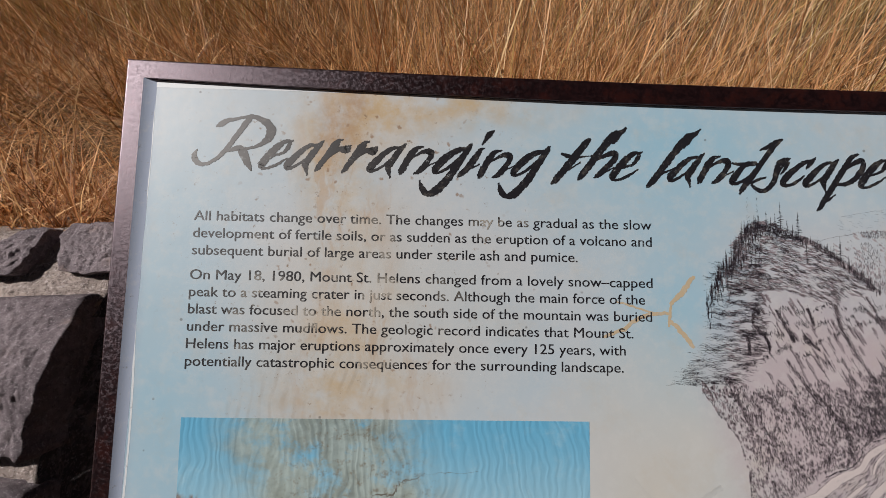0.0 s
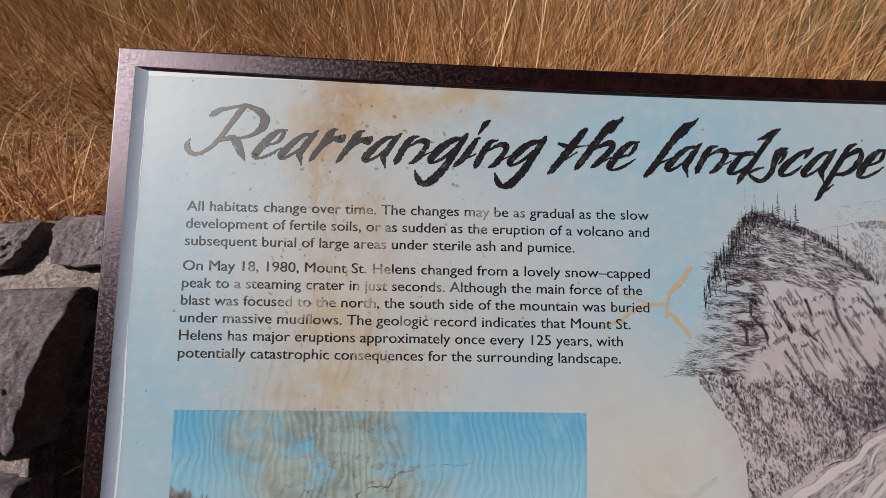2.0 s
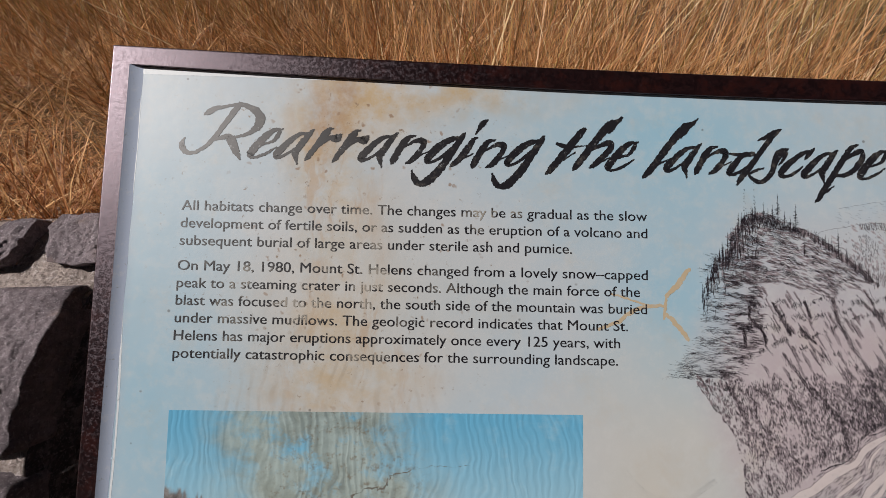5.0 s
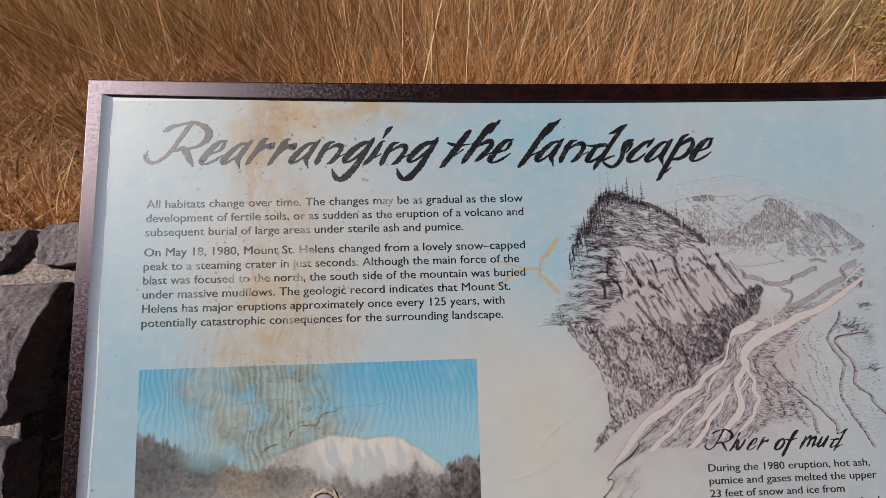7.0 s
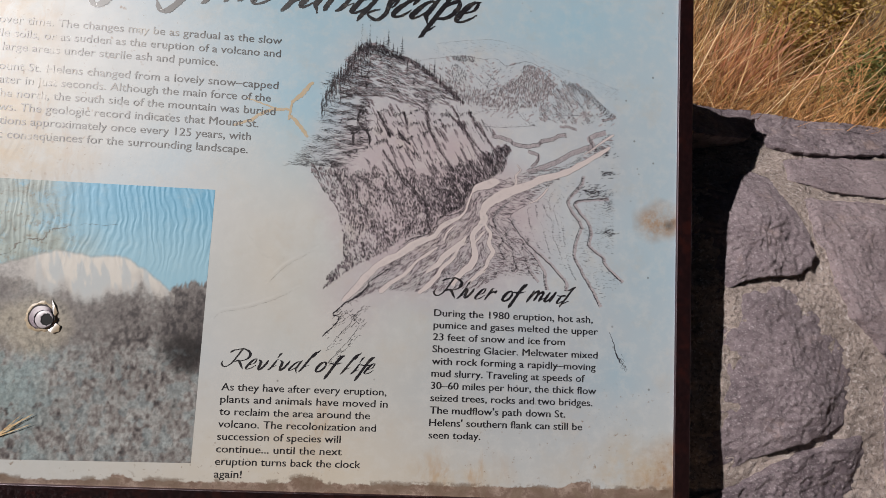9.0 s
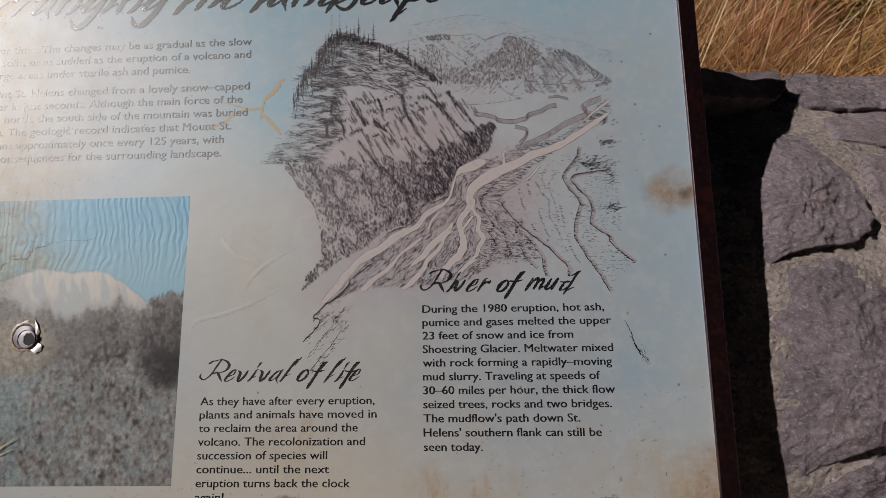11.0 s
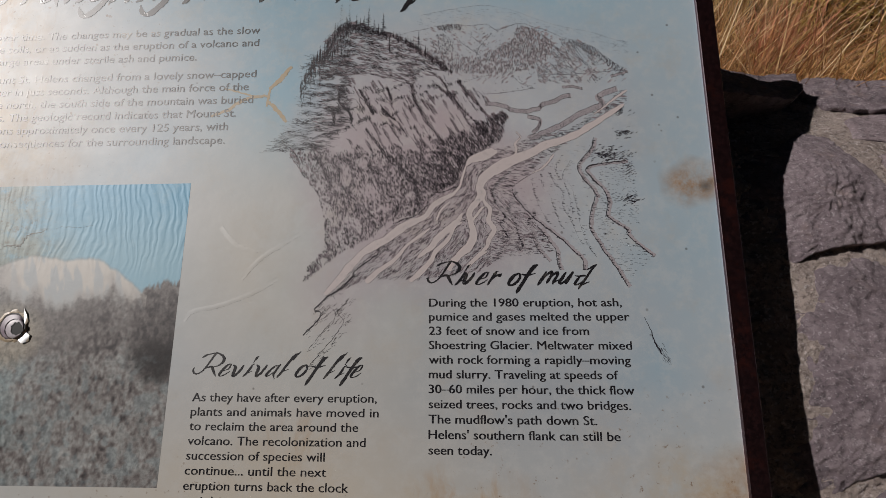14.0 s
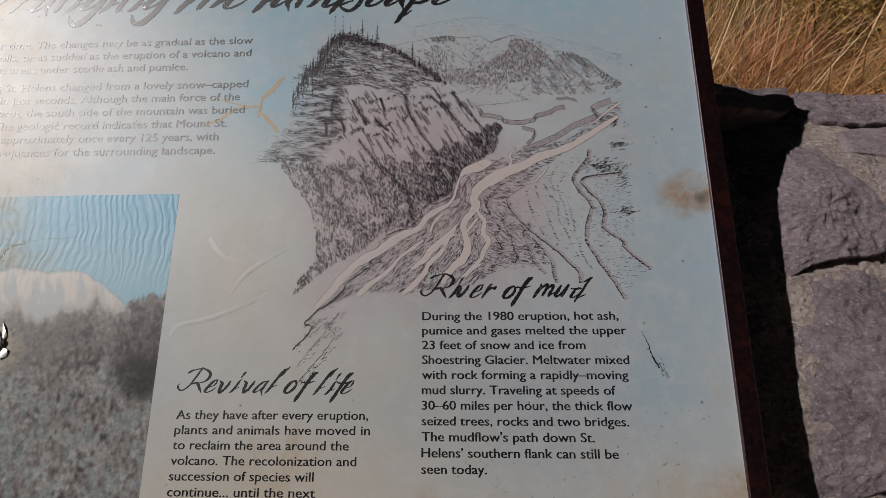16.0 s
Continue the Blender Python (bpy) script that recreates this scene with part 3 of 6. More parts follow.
stone(wall, [(745, -175), (800, -200), (870, -200), (900, -260), (860, -350), (760, -350), (745, -250)], 0.014, 18)
stone(wall, [(-800, 178), (-729, 178), (-716, 192), (-701, 197), (-684, 197), (-679, 181), (-683, 159), (-687, 138), (-710, 136), (-790, 140)], 0.016, 21, STONE_ROUGH, 0.16, 1.8)
stone(wall, [(-668, 186), (-668, 205), (-614, 208), (-540, 204), (-530, 150), (-580, 143), (-610, 139), (-642, 143)], 0.012, 23, STONE_ROUGH, 0.08, 1.3)
stone(wall, [(-800, 108), (-678, 112), (-643, 114), (-587, 117), (-583, 100), (-577, 84), (-575, 63), (-577, 41), (-576, 16), (-580, -4), (-577, -35), (-590, -33), (-605, -31), (-690, -34), (-810, -20)], 0.022, 24, STONE_ROUGH, 0.20, 1.0)
stone(wall, [(-700, -56), (-603, -58), (-575, -64), (-573, -150), (-600, -180), (-700, -170)], 0.014, 25, STONE_ROUGH, 0.1, 1.3)
stone(wall, [(-830, -40), (-720, -50), (-715, -170), (-830, -180)], 0.014, 26)
# the rest of the wall, in rough courses
course = random.Random(5)
for lo, hi, spans in ((150, 200, ((-1880, -820),)), (150, 240, ((1000, 1990),)), (60, 140, ((-1880, -815), (975, 1990))), (-40, 52, ((-1880, -825), (910, 1990))), (-180, -50, ((-1880, -845), (910, 1990))), (-330, -190, ((-1880, -585), (910, 1990))), (-500, -350, ((-1880, -585), (910, 1990))), (-500, -410, ((480, 900),))):
    for a, b in spans:
        x = a
        while x < b - 40:
            wide = min(course.uniform(110, 210), b - x)
            j = [course.uniform(-9, 9) for _ in range(8)]
            stone(wall, [(x + 8 + j[0], lo + 6 + j[1]), (x + wide / 2, lo + 3 + j[2]), (x + wide - 8 + j[3], lo + 7 + j[4]), (x + wide - 5, (lo + hi) / 2), (x + wide - 9 + j[5], hi - 7 + j[6]), (x + wide / 2 + j[7], hi - 4), (x + 9, hi - 8), (x + 5, (lo + hi) / 2)], 0.013, course.randint(100, 999), course.choice((STONE, STONE_DARK)), fine=False)
            x += wide
# ---- the sign ----
sign = new("interpretive_sign")
sign.matrix_world = SIGN
tagged(sign, "weathered outdoor panel with rusty brown steel frame over the wall", "sign")

# face sheet, a little wavy, in a slightly turned frame
FRAME_TURN = radians(-0.8)
FX0, FX1, FY0, FY1 = -0.4865, 0.4655, -0.309, 0.3262


def framed(verts):
    c, s = math.cos(FRAME_TURN), math.sin(FRAME_TURN)
    return [((x + 0.008) * c - y * s - 0.008, (x + 0.008) * s + y * c, z) for x, y, z in verts]


def build_face():
    cols, rows = 150, 100
    verts = [(FX0 + 0.004 + (FX1 - FX0 - 0.008) * i / cols, FY0 + 0.004 + (FY1 - FY0 - 0.008) * j / rows, 0.0) for j in range(rows + 1) for i in range(cols + 1)]
    n = len(verts)
    faces = [(j * (cols + 1) + i, j * (cols + 1) + i + 1, (j + 1) * (cols + 1) + i + 1, (j + 1) * (cols + 1) + i) for j in range(rows) for i in range(cols)]
    low = [(x, y, -0.004) for x, y, _ in verts]
    rim = [*range(cols + 1)] + [j * (cols + 1) + cols for j in range(1, rows + 1)] + [rows * (cols + 1) + i for i in range(cols - 1, -1, -1)] + [j * (cols + 1) for j in range(rows - 1, 0, -1)]
    faces += [(rim[a], rim[(a + 1) % len(rim)], rim[(a + 1) % len(rim)] + n, rim[a] + n) for a in range(len(rim))]
    faces.append(tuple(k + n for k in reversed(rim)))
    part("face_sheet", framed(verts + low), faces, PANEL, sign, "faded pale blue printed sheet stained with rust")


def build_frame():
    rail, front, back, r = 0.0178, 0.0031, -0.024, 0.0022
    arc = [radians(a) for a in (0, 22, 45, 68, 90)]
    # section from the outer back edge over the rounded front to the inner back edge: inset and height
    section = [(0.0, back)] + [(r - r * math.cos(a), front - r + r * math.sin(a)) for a in arc] + [(rail - 0.0007 + 0.0007 * math.sin(a), front - 0.0007 + 0.0007 * math.cos(a)) for a in arc] + [(rail, back)]
    n = len(section)
    ends = lambda d: ((FX0 + d, FY0 + d), (FX1 - d, FY0 + d), (FX1 - d, FY1 - d), (FX0 + d, FY1 - d))
    for side in range(4):
        steps = 16 if side == 2 else 1
        verts = []
        for k in range(steps + 1):
            f = k / steps
            # the top rail sags a little; its inner lip is widened to cover the shadow beneath too
            sag = 0.0045 * (1 - (2 * f - 1) ** 2) if side == 2 else 0.0
            for i, (d, z) in enumerate(section):
                (ax, ay), (bx, by) = ends(d)[side], ends(d)[(side + 1) % 4]
                lip = 0.0024 * min(1.0, 14 * f, 2.2 * (1 - f)) if side == 2 and i > 6 else 0.0
                verts.append((ax + (bx - ax) * f, ay + (by - ay) * f - sag - lip, z))
        faces = [(k * n + i, k * n + i + n, k * n + (i + 1) % n + n, k * n + (i + 1) % n) for k in range(steps) for i in range(n)] + [tuple(range(n)), tuple(range(steps * n + n - 1, steps * n - 1, -1))]
        part("frame_rail", framed(verts), faces, STEEL, sign, "dark brown pitted steel rail")
    # brackets that hold it to the wall
    for x in (-0.3, 0.28):
        v, f = box(x - 0.025, -0.2, -0.20, x + 0.025, 0.2, -0.0042, 0.003)
        part("mounting_bracket", v, f, STEEL, sign)


# the land in the photograph: a snowy summit over mottled scrub, dark trees at one side
SUMMIT = [(-300, -92), (-277, -72), (-258, -66), (-244, -62), (-228, -56), (-211, -55), (-196, -57), (-185, -60), (-172, -58), (-161, -58), (-150, -60), (-141, -64), (-128, -72), (-117, -80), (-108, -87), (-97, -95)]
SNOW_FOOT = [(-262, -80), (-244, -83), (-217, -91), (-188, -97), (-154, -94), (-140, -88), (-132, -80), (-122, -88), (-108, -93), (-97, -96)]
SKYLINE = [(-416, -46), (-400, -50), (-384, -55), (-369, -63), (-345, -67), (-327, -74), (-310, -84), (-292, -84), (-270, -80), (-244, -84), (-217, -92), (-188, -98), (-154, -96), (-140, -88), (-132, -79), (-122, -90), (-108, -94), (-98, -88), (-86, -84), (-75, -80), (-65, -80)]


def grain(x, y, size, seed, octaves=4):
    """Smooth noise on arrays, about -1 to 1."""
    out, amp = 0.0, 1.0
    for o in range(octaves):
        table = np.random.RandomState(seed * 31 + o).uniform(-1, 1, (64, 64))
        u, v = x / size * 2 ** o + 17.3, y / size * 2 ** o + 9.1
        i, j = np.floor(u).astype(int), np.floor(v).astype(int)
        fu, fv = u - i, v - j
        fu, fv = fu * fu * (3 - 2 * fu), fv * fv * (3 - 2 * fv)
        at = lambda a, b: table[a % 64, b % 64]
        out = out + amp * ((at(i, j) * (1 - fu) + at(i + 1, j) * fu) * (1 - fv) + (at(i, j + 1) * (1 - fu) + at(i + 1, j + 1) * fu) * fv)
        amp *= 0.55
    return out


def photo_colours(x, y):
    """The land's print colours and its mask, for arrays of places in millimetres."""
    step = lambda a, b, v: np.clip((v - a) / (b - a), 0, 1) ** 2 * (3 - 2 * np.clip((v - a) / (b - a), 0, 1))
    oval = lambda cx, cy, rx, ry: np.clip(1 - ((x - cx) / rx) ** 2 - ((y - cy) / ry) ** 2, 0, 1)
    line = lambda pts: np.interp(x, [p[0] for p in pts], [p[1] for p in pts])
    over = lambda c, col, k: c * (1 - k[..., None]) + np.array(col) * k[..., None]
    clumps, leaves, broad = grain(x, y * 0.75, 12, 2), grain(x, y * 0.8, 3.6, 3), grain(x, y, 45, 4)
    tufts = grain(x * 1.3 + y * 0.3, y * 0.6, 4.0, 9, 2)
    top = line(SKYLINE) + 3.0 * grain(x, y * 0.3, 7, 5, 3) + 1.6 * grain(x, y * 0.5, 2.2, 6, 2)
    # conifers that stand out along the sides
    spires = np.clip(1 - 2.2 * np.abs((x / 6.3 + 0.75 * grain(x, 0 * y, 13, 31, 3)) % 1 - 0.5), 0, 1) * (0.6 + 0.4 * grain(np.floor(x / 6.3) * 6.3, 0 * y, 5, 32, 1))
    top = top + 8 * spires * np.maximum(step(-290, -330, x), 0.7 * step(-150, -135, x)) - 3
    land = step(-2.5, 3, top - y)
    # the smoky upper part is smooth, the scrub below grows crisper
    crisp = np.clip(0.25 + step(-120, -180, y) * 0.75 + 0.5 * step(-200, -110, x), 0.25, 1)
    wood = np.maximum.reduce([1.3 * oval(-78, -128, 44, 50), 1.0 * oval(-402, -80, 48, 36), 0.75 * oval(-350, -84, 32, 20), 0.5 * oval(-285, -97, 40, 15), 0.5 * oval(-150, -112, 60, 26), 0.6 * oval(-130, -135, 40, 30)])
    pale = np.maximum.reduce([0.9 * oval(-300, -150, 90, 32), 0.9 * oval(-330, -200, 80, 60), 0.7 * oval(-225, -172, 60, 30), 0.7 * oval(-120, -158, 30, 16)])
    black = step(0.0, 1.1, oval(-72, -156, 44, 26) + 0.42 * leaves + 0.3 * clumps)
    v = 0.41 + 0.04 * step(-150, -200, y) + crisp * (0.09 * clumps + 0.23 * leaves + 0.13 * tufts) + 0.05 * broad - 0.24 * wood + 0.16 * pale
    v = np.clip(v, 0.02, 1)
    tones = np.array([(0.045, 0.040, 0.042), (0.120, 0.106, 0.104), (0.225, 0.208, 0.200), (0.345, 0.345, 0.335), (0.47, 0.48, 0.47)])
    at = [0.0, 0.20, 0.40, 0.60, 0.82]
    c = np.stack([np.interp(v, at, tones[:, k]) for k in range(3)], -1)
    c = over(c, (0.27, 0.38, 0.39), 0.55 * step(0.40, 0.75, 0.5 + 0.5 * grain(x, y, 20, 12) + 0.2 * leaves) * step(-170, -260, x) * step(-130, -170, y))
    c = over(c, (0.26, 0.34, 0.36), 0.35 * step(0.50, 0.8, 0.5 + 0.5 * grain(x, y, 9, 13)) * step(-140, -170, y))
    c = over(c, (0.40, 0.36, 0.29), np.clip(1.1 * oval(-232, -133, 42, 34) + 0.6 * oval(-310, -125, 70, 30) + 0.15 * clumps * oval(-300, -120, 120, 70), 0, 0.75))
    c = over(c, (0.13, 0.155, 0.17), 0.55 * np.clip(1.4 * oval(-375, -85, 75, 45), 0, 1) * (0.75 + 0.5 * tufts))
    c = over(c, (0.30, 0.25, 0.19), 0.7 * oval(-308, -92, 32, 34))
    c = over(c, (0.022, 0.019, 0.019), 0.92 * black)
    # the mountain: hazy mauve shoulders, then snow with a ragged foot
    peak = line(SUMMIT) + 1.2 * grain(x, y * 0.4, 9, 15, 3)
    inside_peak = step(-2.5, 2.5, peak - y) * step(-302, -285, x) * (x < -97)
    bare = inside_peak * (1 - land)
    haze = np.stack([np.interp(0.5 + 0.3 * clumps + 0.2 * leaves, [0, 1], [a, b]) for a, b in ((0.28, 0.46), (0.27, 0.44), (0.26, 0.43))], -1)
    c = haze * bare[..., None] + c * (1 - bare[..., None])
    foot = np.interp(x, [p[0] for p in SNOW_FOOT], [p[1] for p in SNOW_FOOT])
    snow = inside_peak * step(-12, 12, y - foot + 8 * grain(x * 1.2 + y * 0.3, y * 0.55, 13, 21, 3)) * step(-262, -222, x)
    c = over(c, (0.68, 0.65, 0.60), 0.90 * snow)
    c = over(c, (0.44, 0.49, 0.52), 0.75 * snow * step(0.40, 0.72, 0.5 + 0.6 * grain(x * 1.5 + y * 0.4, y * 0.4, 10, 23, 3) + 0.012 * (peak - y - 14)))
    mask = np.maximum(land, inside_peak)
    blue = np.clip(0.8 * oval(-345, -64, 34, 26) + 0.3 * oval(-320, -195, 25, 14), 0, 0.7)
    return np.concatenate([c, (mask * (1 - blue))[..., None]], -1)


def build_photo():
    cols, rows = 320, 258
    verts = [(-0.4165 + 0.351 * i / cols, -0.2655 + 0.2835 * j / rows, 0.00006) for j in range(rows + 1) for i in range(cols + 1)]
    faces = [(j * (cols + 1) + i, j * (cols + 1) + i + 1, (j + 1) * (cols + 1) + i + 1, (j + 1) * (cols + 1) + i) for j in range(rows) for i in range(cols)]
    ob = part("photograph", verts, faces, PHOTO, sign, "blistered colour photograph of a snowy peak over scrub")
    at = np.array(verts) * 1000
    ob.data.color_attributes.new("print", "FLOAT_COLOR", "POINT").data.foreach_set("color", photo_colours(at[:, 0], at[:, 1]).astype(np.float32).ravel())
    return ob


build_face(), build_frame()
photograph = build_photo()

# the bolt hole with its torn rim
def build_hole():
    rnd = random.Random(4)
    count = 30

    def ring(cx, cy, r, z, wob):
        return [((cx + r * rnd.uniform(1 - wob, 1 + wob) * math.cos(a)) / 1000, (cy + r * rnd.uniform(1 - wob, 1 + wob) * math.sin(a)) / 1000, z) for a in (2 * math.pi * i / count for i in range(count))]

    def band(*rings):
        faces = [(j * count + i, j * count + (i + 1) % count, (j + 1) * count + (i + 1) % count, (j + 1) * count + i) for j in range(len(rings) - 1) for i in range(count)]
        return [v for r in rings for v in r], faces

    tan = ink_material("torn_paper", (0.46, 0.37, 0.26), (0.34, 0.26, 0.18))
    part("torn_rim", *band(ring(-226.5, -124, 15.6, 0.0002, 0.10), ring(-226.5, -124, 13.8, 0.0008, 0.06), ring(-226.5, -123.5, 12.8, 0.0008, 0.05)), tan, sign, "torn tan paper round a bolt hole")
    part("torn_layer", *band(ring(-227, -123.5, 13.6, 0.0005, 0.05), ring(-227.5, -123, 11.8, 0.0006, 0.05), ring(-224, -125, 5, 0.0006, 0.05)), ink_material("dark_backing", (0.050, 0.040, 0.042), (0.15, 0.12, 0.13)), sign, "dark layer under the torn paper")
    washer = part("washer", *band(ring(-222.6, -126, 9.3, 0.0012, 0.03), ring(-222.0, -126.2, 8.7, 0.0026, 0.03), ring(-219.8, -126.2, 6.0, 0.0026, 0.12)), ink_material("white_washer", (0.54, 0.50, 0.53), (0.42, 0.37, 0.41)), sign, "worn white washer", True)
    part("washer_side", *band(ring(-226.5, -124, 11.6, 0.0008, 0.03), ring(-223.0, -125.8, 9.2, 0.0022, 0.03)), ink_material("grey_lilac_washer", (0.30, 0.25, 0.29), (0.40, 0.35, 0.39)), washer, "grey lilac side of the washer", True)
    # no depth is cut: a flat black disc gives the socket's shade
    part("bolt_socket", ring(-219.4, -126.2, 7.0, 0.0022, 0.20), [tuple(range(count))], ink_material("socket_shade", (0.004, 0.004, 0.004), (0.008, 0.008, 0.008)), washer, "flat black disc for the shade in the empty bolt socket")
    # two curled flaps of paper at the rim
    for flap in ([(-213, -129), (-207, -132), (-207.5, -138), (-214, -140), (-219, -136.5)], [(-218, -106), (-214.5, -111), (-211, -119), (-213.5, -124), (-217, -114)]):
        mid = Vector((sum(p[0] for p in flap) / 5, sum(p[1] for p in flap) / 5))
        verts = [(x / 1000, y / 1000, 0.0006 + 0.0009 * (k % 2)) for k, (x, y) in enumerate(flap)] + [(mid.x / 1000, mid.y / 1000, 0.0017)]
        part("torn_flap", verts, [(k, (k + 1) % 5, 5) for k in range(5)], tan, sign, "curled flap of torn tan paper", True)


build_hole()


# lifted edge of the clear sheet, and the tan creases
def build_edges():
    s = Strokes(0.00006)
    s.ribbon([Vector((-459 + 1.2 * math.sin(i * 0.7) - (i / 20) * 2, 308 - i * 26)) for i in range(22)], [5.0 - 3.6 * min(i / 7, 1) + 0.5 * random.random() for i in range(22)])
    s.ribbon([Vector((-461 + 22 * i, 310.5 - 0.31 * i - 0.15 * i)) for i in range(9)], [4.6, 4.4, 3.6, 3.0, 2.4, 1.8, 1.2, 0.8, 0.4])
    part("sheet_edge", s.verts, s.faces, SHEET, sign, "lifted white edge of the clear cover sheet")
    s = Strokes(0.00008)
    for line, w in (([(7, 120), (16, 128), (23, 137), (30, 146)], 5.5), ([(7, 106), (14, 99), (21, 91), (28, 82)], 5.0), ([(8, 112), (-6, 112), (-22, 107), (-34, 98), (-52, 91)], 4.5), ([(6, 100), (7, 108), (8, 116), (8, 122)], 3.0), ([(-6, 112), (-26, 118), (-40, 122)], 2.0)):
        p = [q + Vector((random.uniform(-0.6, 0.6), random.uniform(-0.6, 0.6))) for q in smooth_line(line, 5)]
        s.ribbon(p, [0.85 * w * (0.45 + 0.6 * math.sin(math.pi * (0.1 + 0.85 * i / len(p)))) * random.uniform(0.8, 1.15) for i in range(len(p))])
    part("crease", s.verts, s.faces, TAN, sign, "tan forked crease in the cover sheet")
    # thin raised wrinkles of the clear sheet
    for line in ([(-58, -119), (-49, -110), (-21, -104), (9, -92), (30, -80)], [(-30, -28), (-18, -42), (-5, -50), (12, -52)], [(-5, -79), (6, -66), (19, -55), (49, -36)]):
        p = [q + Vector((random.uniform(-0.4, 0.4), random.uniform(-0.4, 0.4))) for q in smooth_line(line, 8)]
        verts, faces = [], []
        for i, q in enumerate(p):
            d = (p[min(i + 1, len(p) - 1)] - p[max(i - 1, 0)]).normalized()
            side = Vector((-d.y, d.x))
            h = 0.00013 * math.sin(math.pi * i / (len(p) - 1)) + 0.00002
            verts += [((q + side * o).x / 1000, (q + side * o).y / 1000, z) for o, z in ((-2.2, 0.00008), (-0.5, h), (0.5, h), (2.2, 0.00008))]
        faces = [(4 * i + k, 4 * i + k + 1, 4 * i + k + 5, 4 * i + k + 4) for i in range(len(p) - 1) for k in range(3)]
        part("wrinkle", verts, faces, PANEL, sign, "raised wrinkle in the cover sheet", True)


build_edges()


def build_bevel():
    """The clear sheet rises to meet the rail along one side and a little of the top."""
    verts, rows = [], 40
    for j in range(rows + 1):
        y = FY1 - 0.0174 - (FY1 - FY0 - 0.036) * j / rows
        wide = 0.0088 - 0.003 * j / rows + 0.0003 * math.sin(j * 1.7)
        verts += [(FX0 + 0.0166, y, 0.0035), (FX0 + 0.0178 + wide * 0.4, y, 0.0013), (FX0 + 0.0178 + wide, y, 0.00005)]
    faces = [(3 * j + k, 3 * j + 3 + k, 3 * j + 4 + k, 3 * j + 1 + k) for j in range(rows) for k in (0, 1)]
    part("sheet_bevel", framed(verts), faces, STRIP, sign, "grey blue raised margin of the clear sheet", True)


build_bevel()


def build_peel():
    s = Strokes(0.00018)
    line = [(-298, -78), (-290, -70), (-284, -66), (-267, -59), (-258, -50), (-246, -44), (-238, -45), (-231, -40), (-229, -34), (-218, -31), (-206, -27), (-187, -26), (-162, -25)]
    p = [q + Vector((random.uniform(-1.2, 1.2), random.uniform(-1.2, 1.2))) for q in smooth_line(line, 5)]
    # a flat dark ribbon paints the broken shadow under the peel
    s.ribbon(p, [(random.uniform(0.8, 3.6) if field(i, 3, 4, 6) > -0.1 else 0.25) * (1 - 0.98 * i / len(p)) + 0.03 for i in range(len(p))])
    part("peel_edge", s.verts, s.faces, ink_material("peel_shadow", (0.16, 0.15, 0.13), (0.30, 0.30, 0.27)), photograph, "ragged edge of the peeling photograph, its shadow laid on in dark ink")


build_peel()


# ---- lettering ----
GLYPHS = {}


def glyph(letter, *strokes):
    GLYPHS[letter] = strokes


# brush letters in units of the small letters' height, already slanted; each stroke runs through points with the nib's width there
glyph("R", [(2.06, 2.05, 0.16), (1.91, 1.86, 0.21), (1.63, 1.44, 0.20), (1.35, 1.02, 0.18), (1.10, 0.68, 0.16), (0.87, 0.45, 0.14), (0.62, 0.28, 0.12), (0.39, 0.21, 0.14), (0.18, 0.27, 0.20), (0.07, 0.43, 0.20), (0.07, 0.58, 0.16), (0.14, 0.72, 0.04)], [(0.81, 1.61, 0.08), (0.95, 1.69, 0.20), (1.16, 1.82, 0.18), (1.46, 1.89, 0.12), (1.76, 1.96, 0.10), (2.06, 1.99, 0.14), (2.37, 1.89, 0.21), (2.62, 1.73, 0.29), (2.75, 1.48, 0.33), (2.68, 1.23, 0.29), (2.51, 1.06, 0.20), (2.26, 0.91, 0.12), (1.96, 0.82, 0.10), (1.72, 0.80, 0.12)], [(1.20, 0.70, 0.08), (1.46, 0.79, 0.16), (1.66, 0.82, 0.22), (1.79, 0.65, 0.33), (1.90, 0.41, 0.28), (2.01, 0.19, 0.18), (2.10, 0.02, 0.06)])
glyph("e", [(0.26, 0.40, 0.06), (0.50, 0.50, 0.08), (0.80, 0.61, 0.10), (0.95, 0.78, 0.16), (1.06, 0.99, 0.12)], [(1.14, 1.06, 0.04), (0.84, 1.01, 0.16), (0.55, 0.77, 0.25), (0.30, 0.50, 0.26), (0.11, 0.25, 0.28), (0.04, 0.10, 0.22), (0.14, 0.02, 0.10), (0.38, 0.07, 0.10), (0.65, 0.20, 0.10), (0.97, 0.41, 0.04)])
glyph("a", [(1.35, 1.06, 0.06), (1.21, 0.91, 0.18), (1.04, 0.68, 0.22), (0.87, 0.43, 0.24), (0.73, 0.24, 0.26), (0.76, 0.04, 0.16), (0.81, -0.17, 0.04)], [(1.15, 0.93, 0.08), (0.87, 0.89, 0.14), (0.56, 0.67, 0.20), (0.27, 0.38, 0.24), (0.07, 0.15, 0.24), (0.10, 0.04, 0.14), (0.34, 0.11, 0.10), (0.59, 0.28, 0.08), (0.83, 0.43, 0.10)])
glyph("r", [(0.95, 1.12, 0.04), (0.83, 1.09, 0.14), (0.69, 0.92, 0.27), (0.50, 0.63, 0.25), (0.29, 0.36, 0.20), (0.12, 0.11, 0.18), (0.02, -0.02, 0.08)], [(0.35, 0.34, 0.04), (0.60, 0.59, 0.08), (0.84, 0.78, 0.16), (1.04, 0.77, 0.29), (1.14, 0.81, 0.25), (1.24, 0.92, 0.08)])
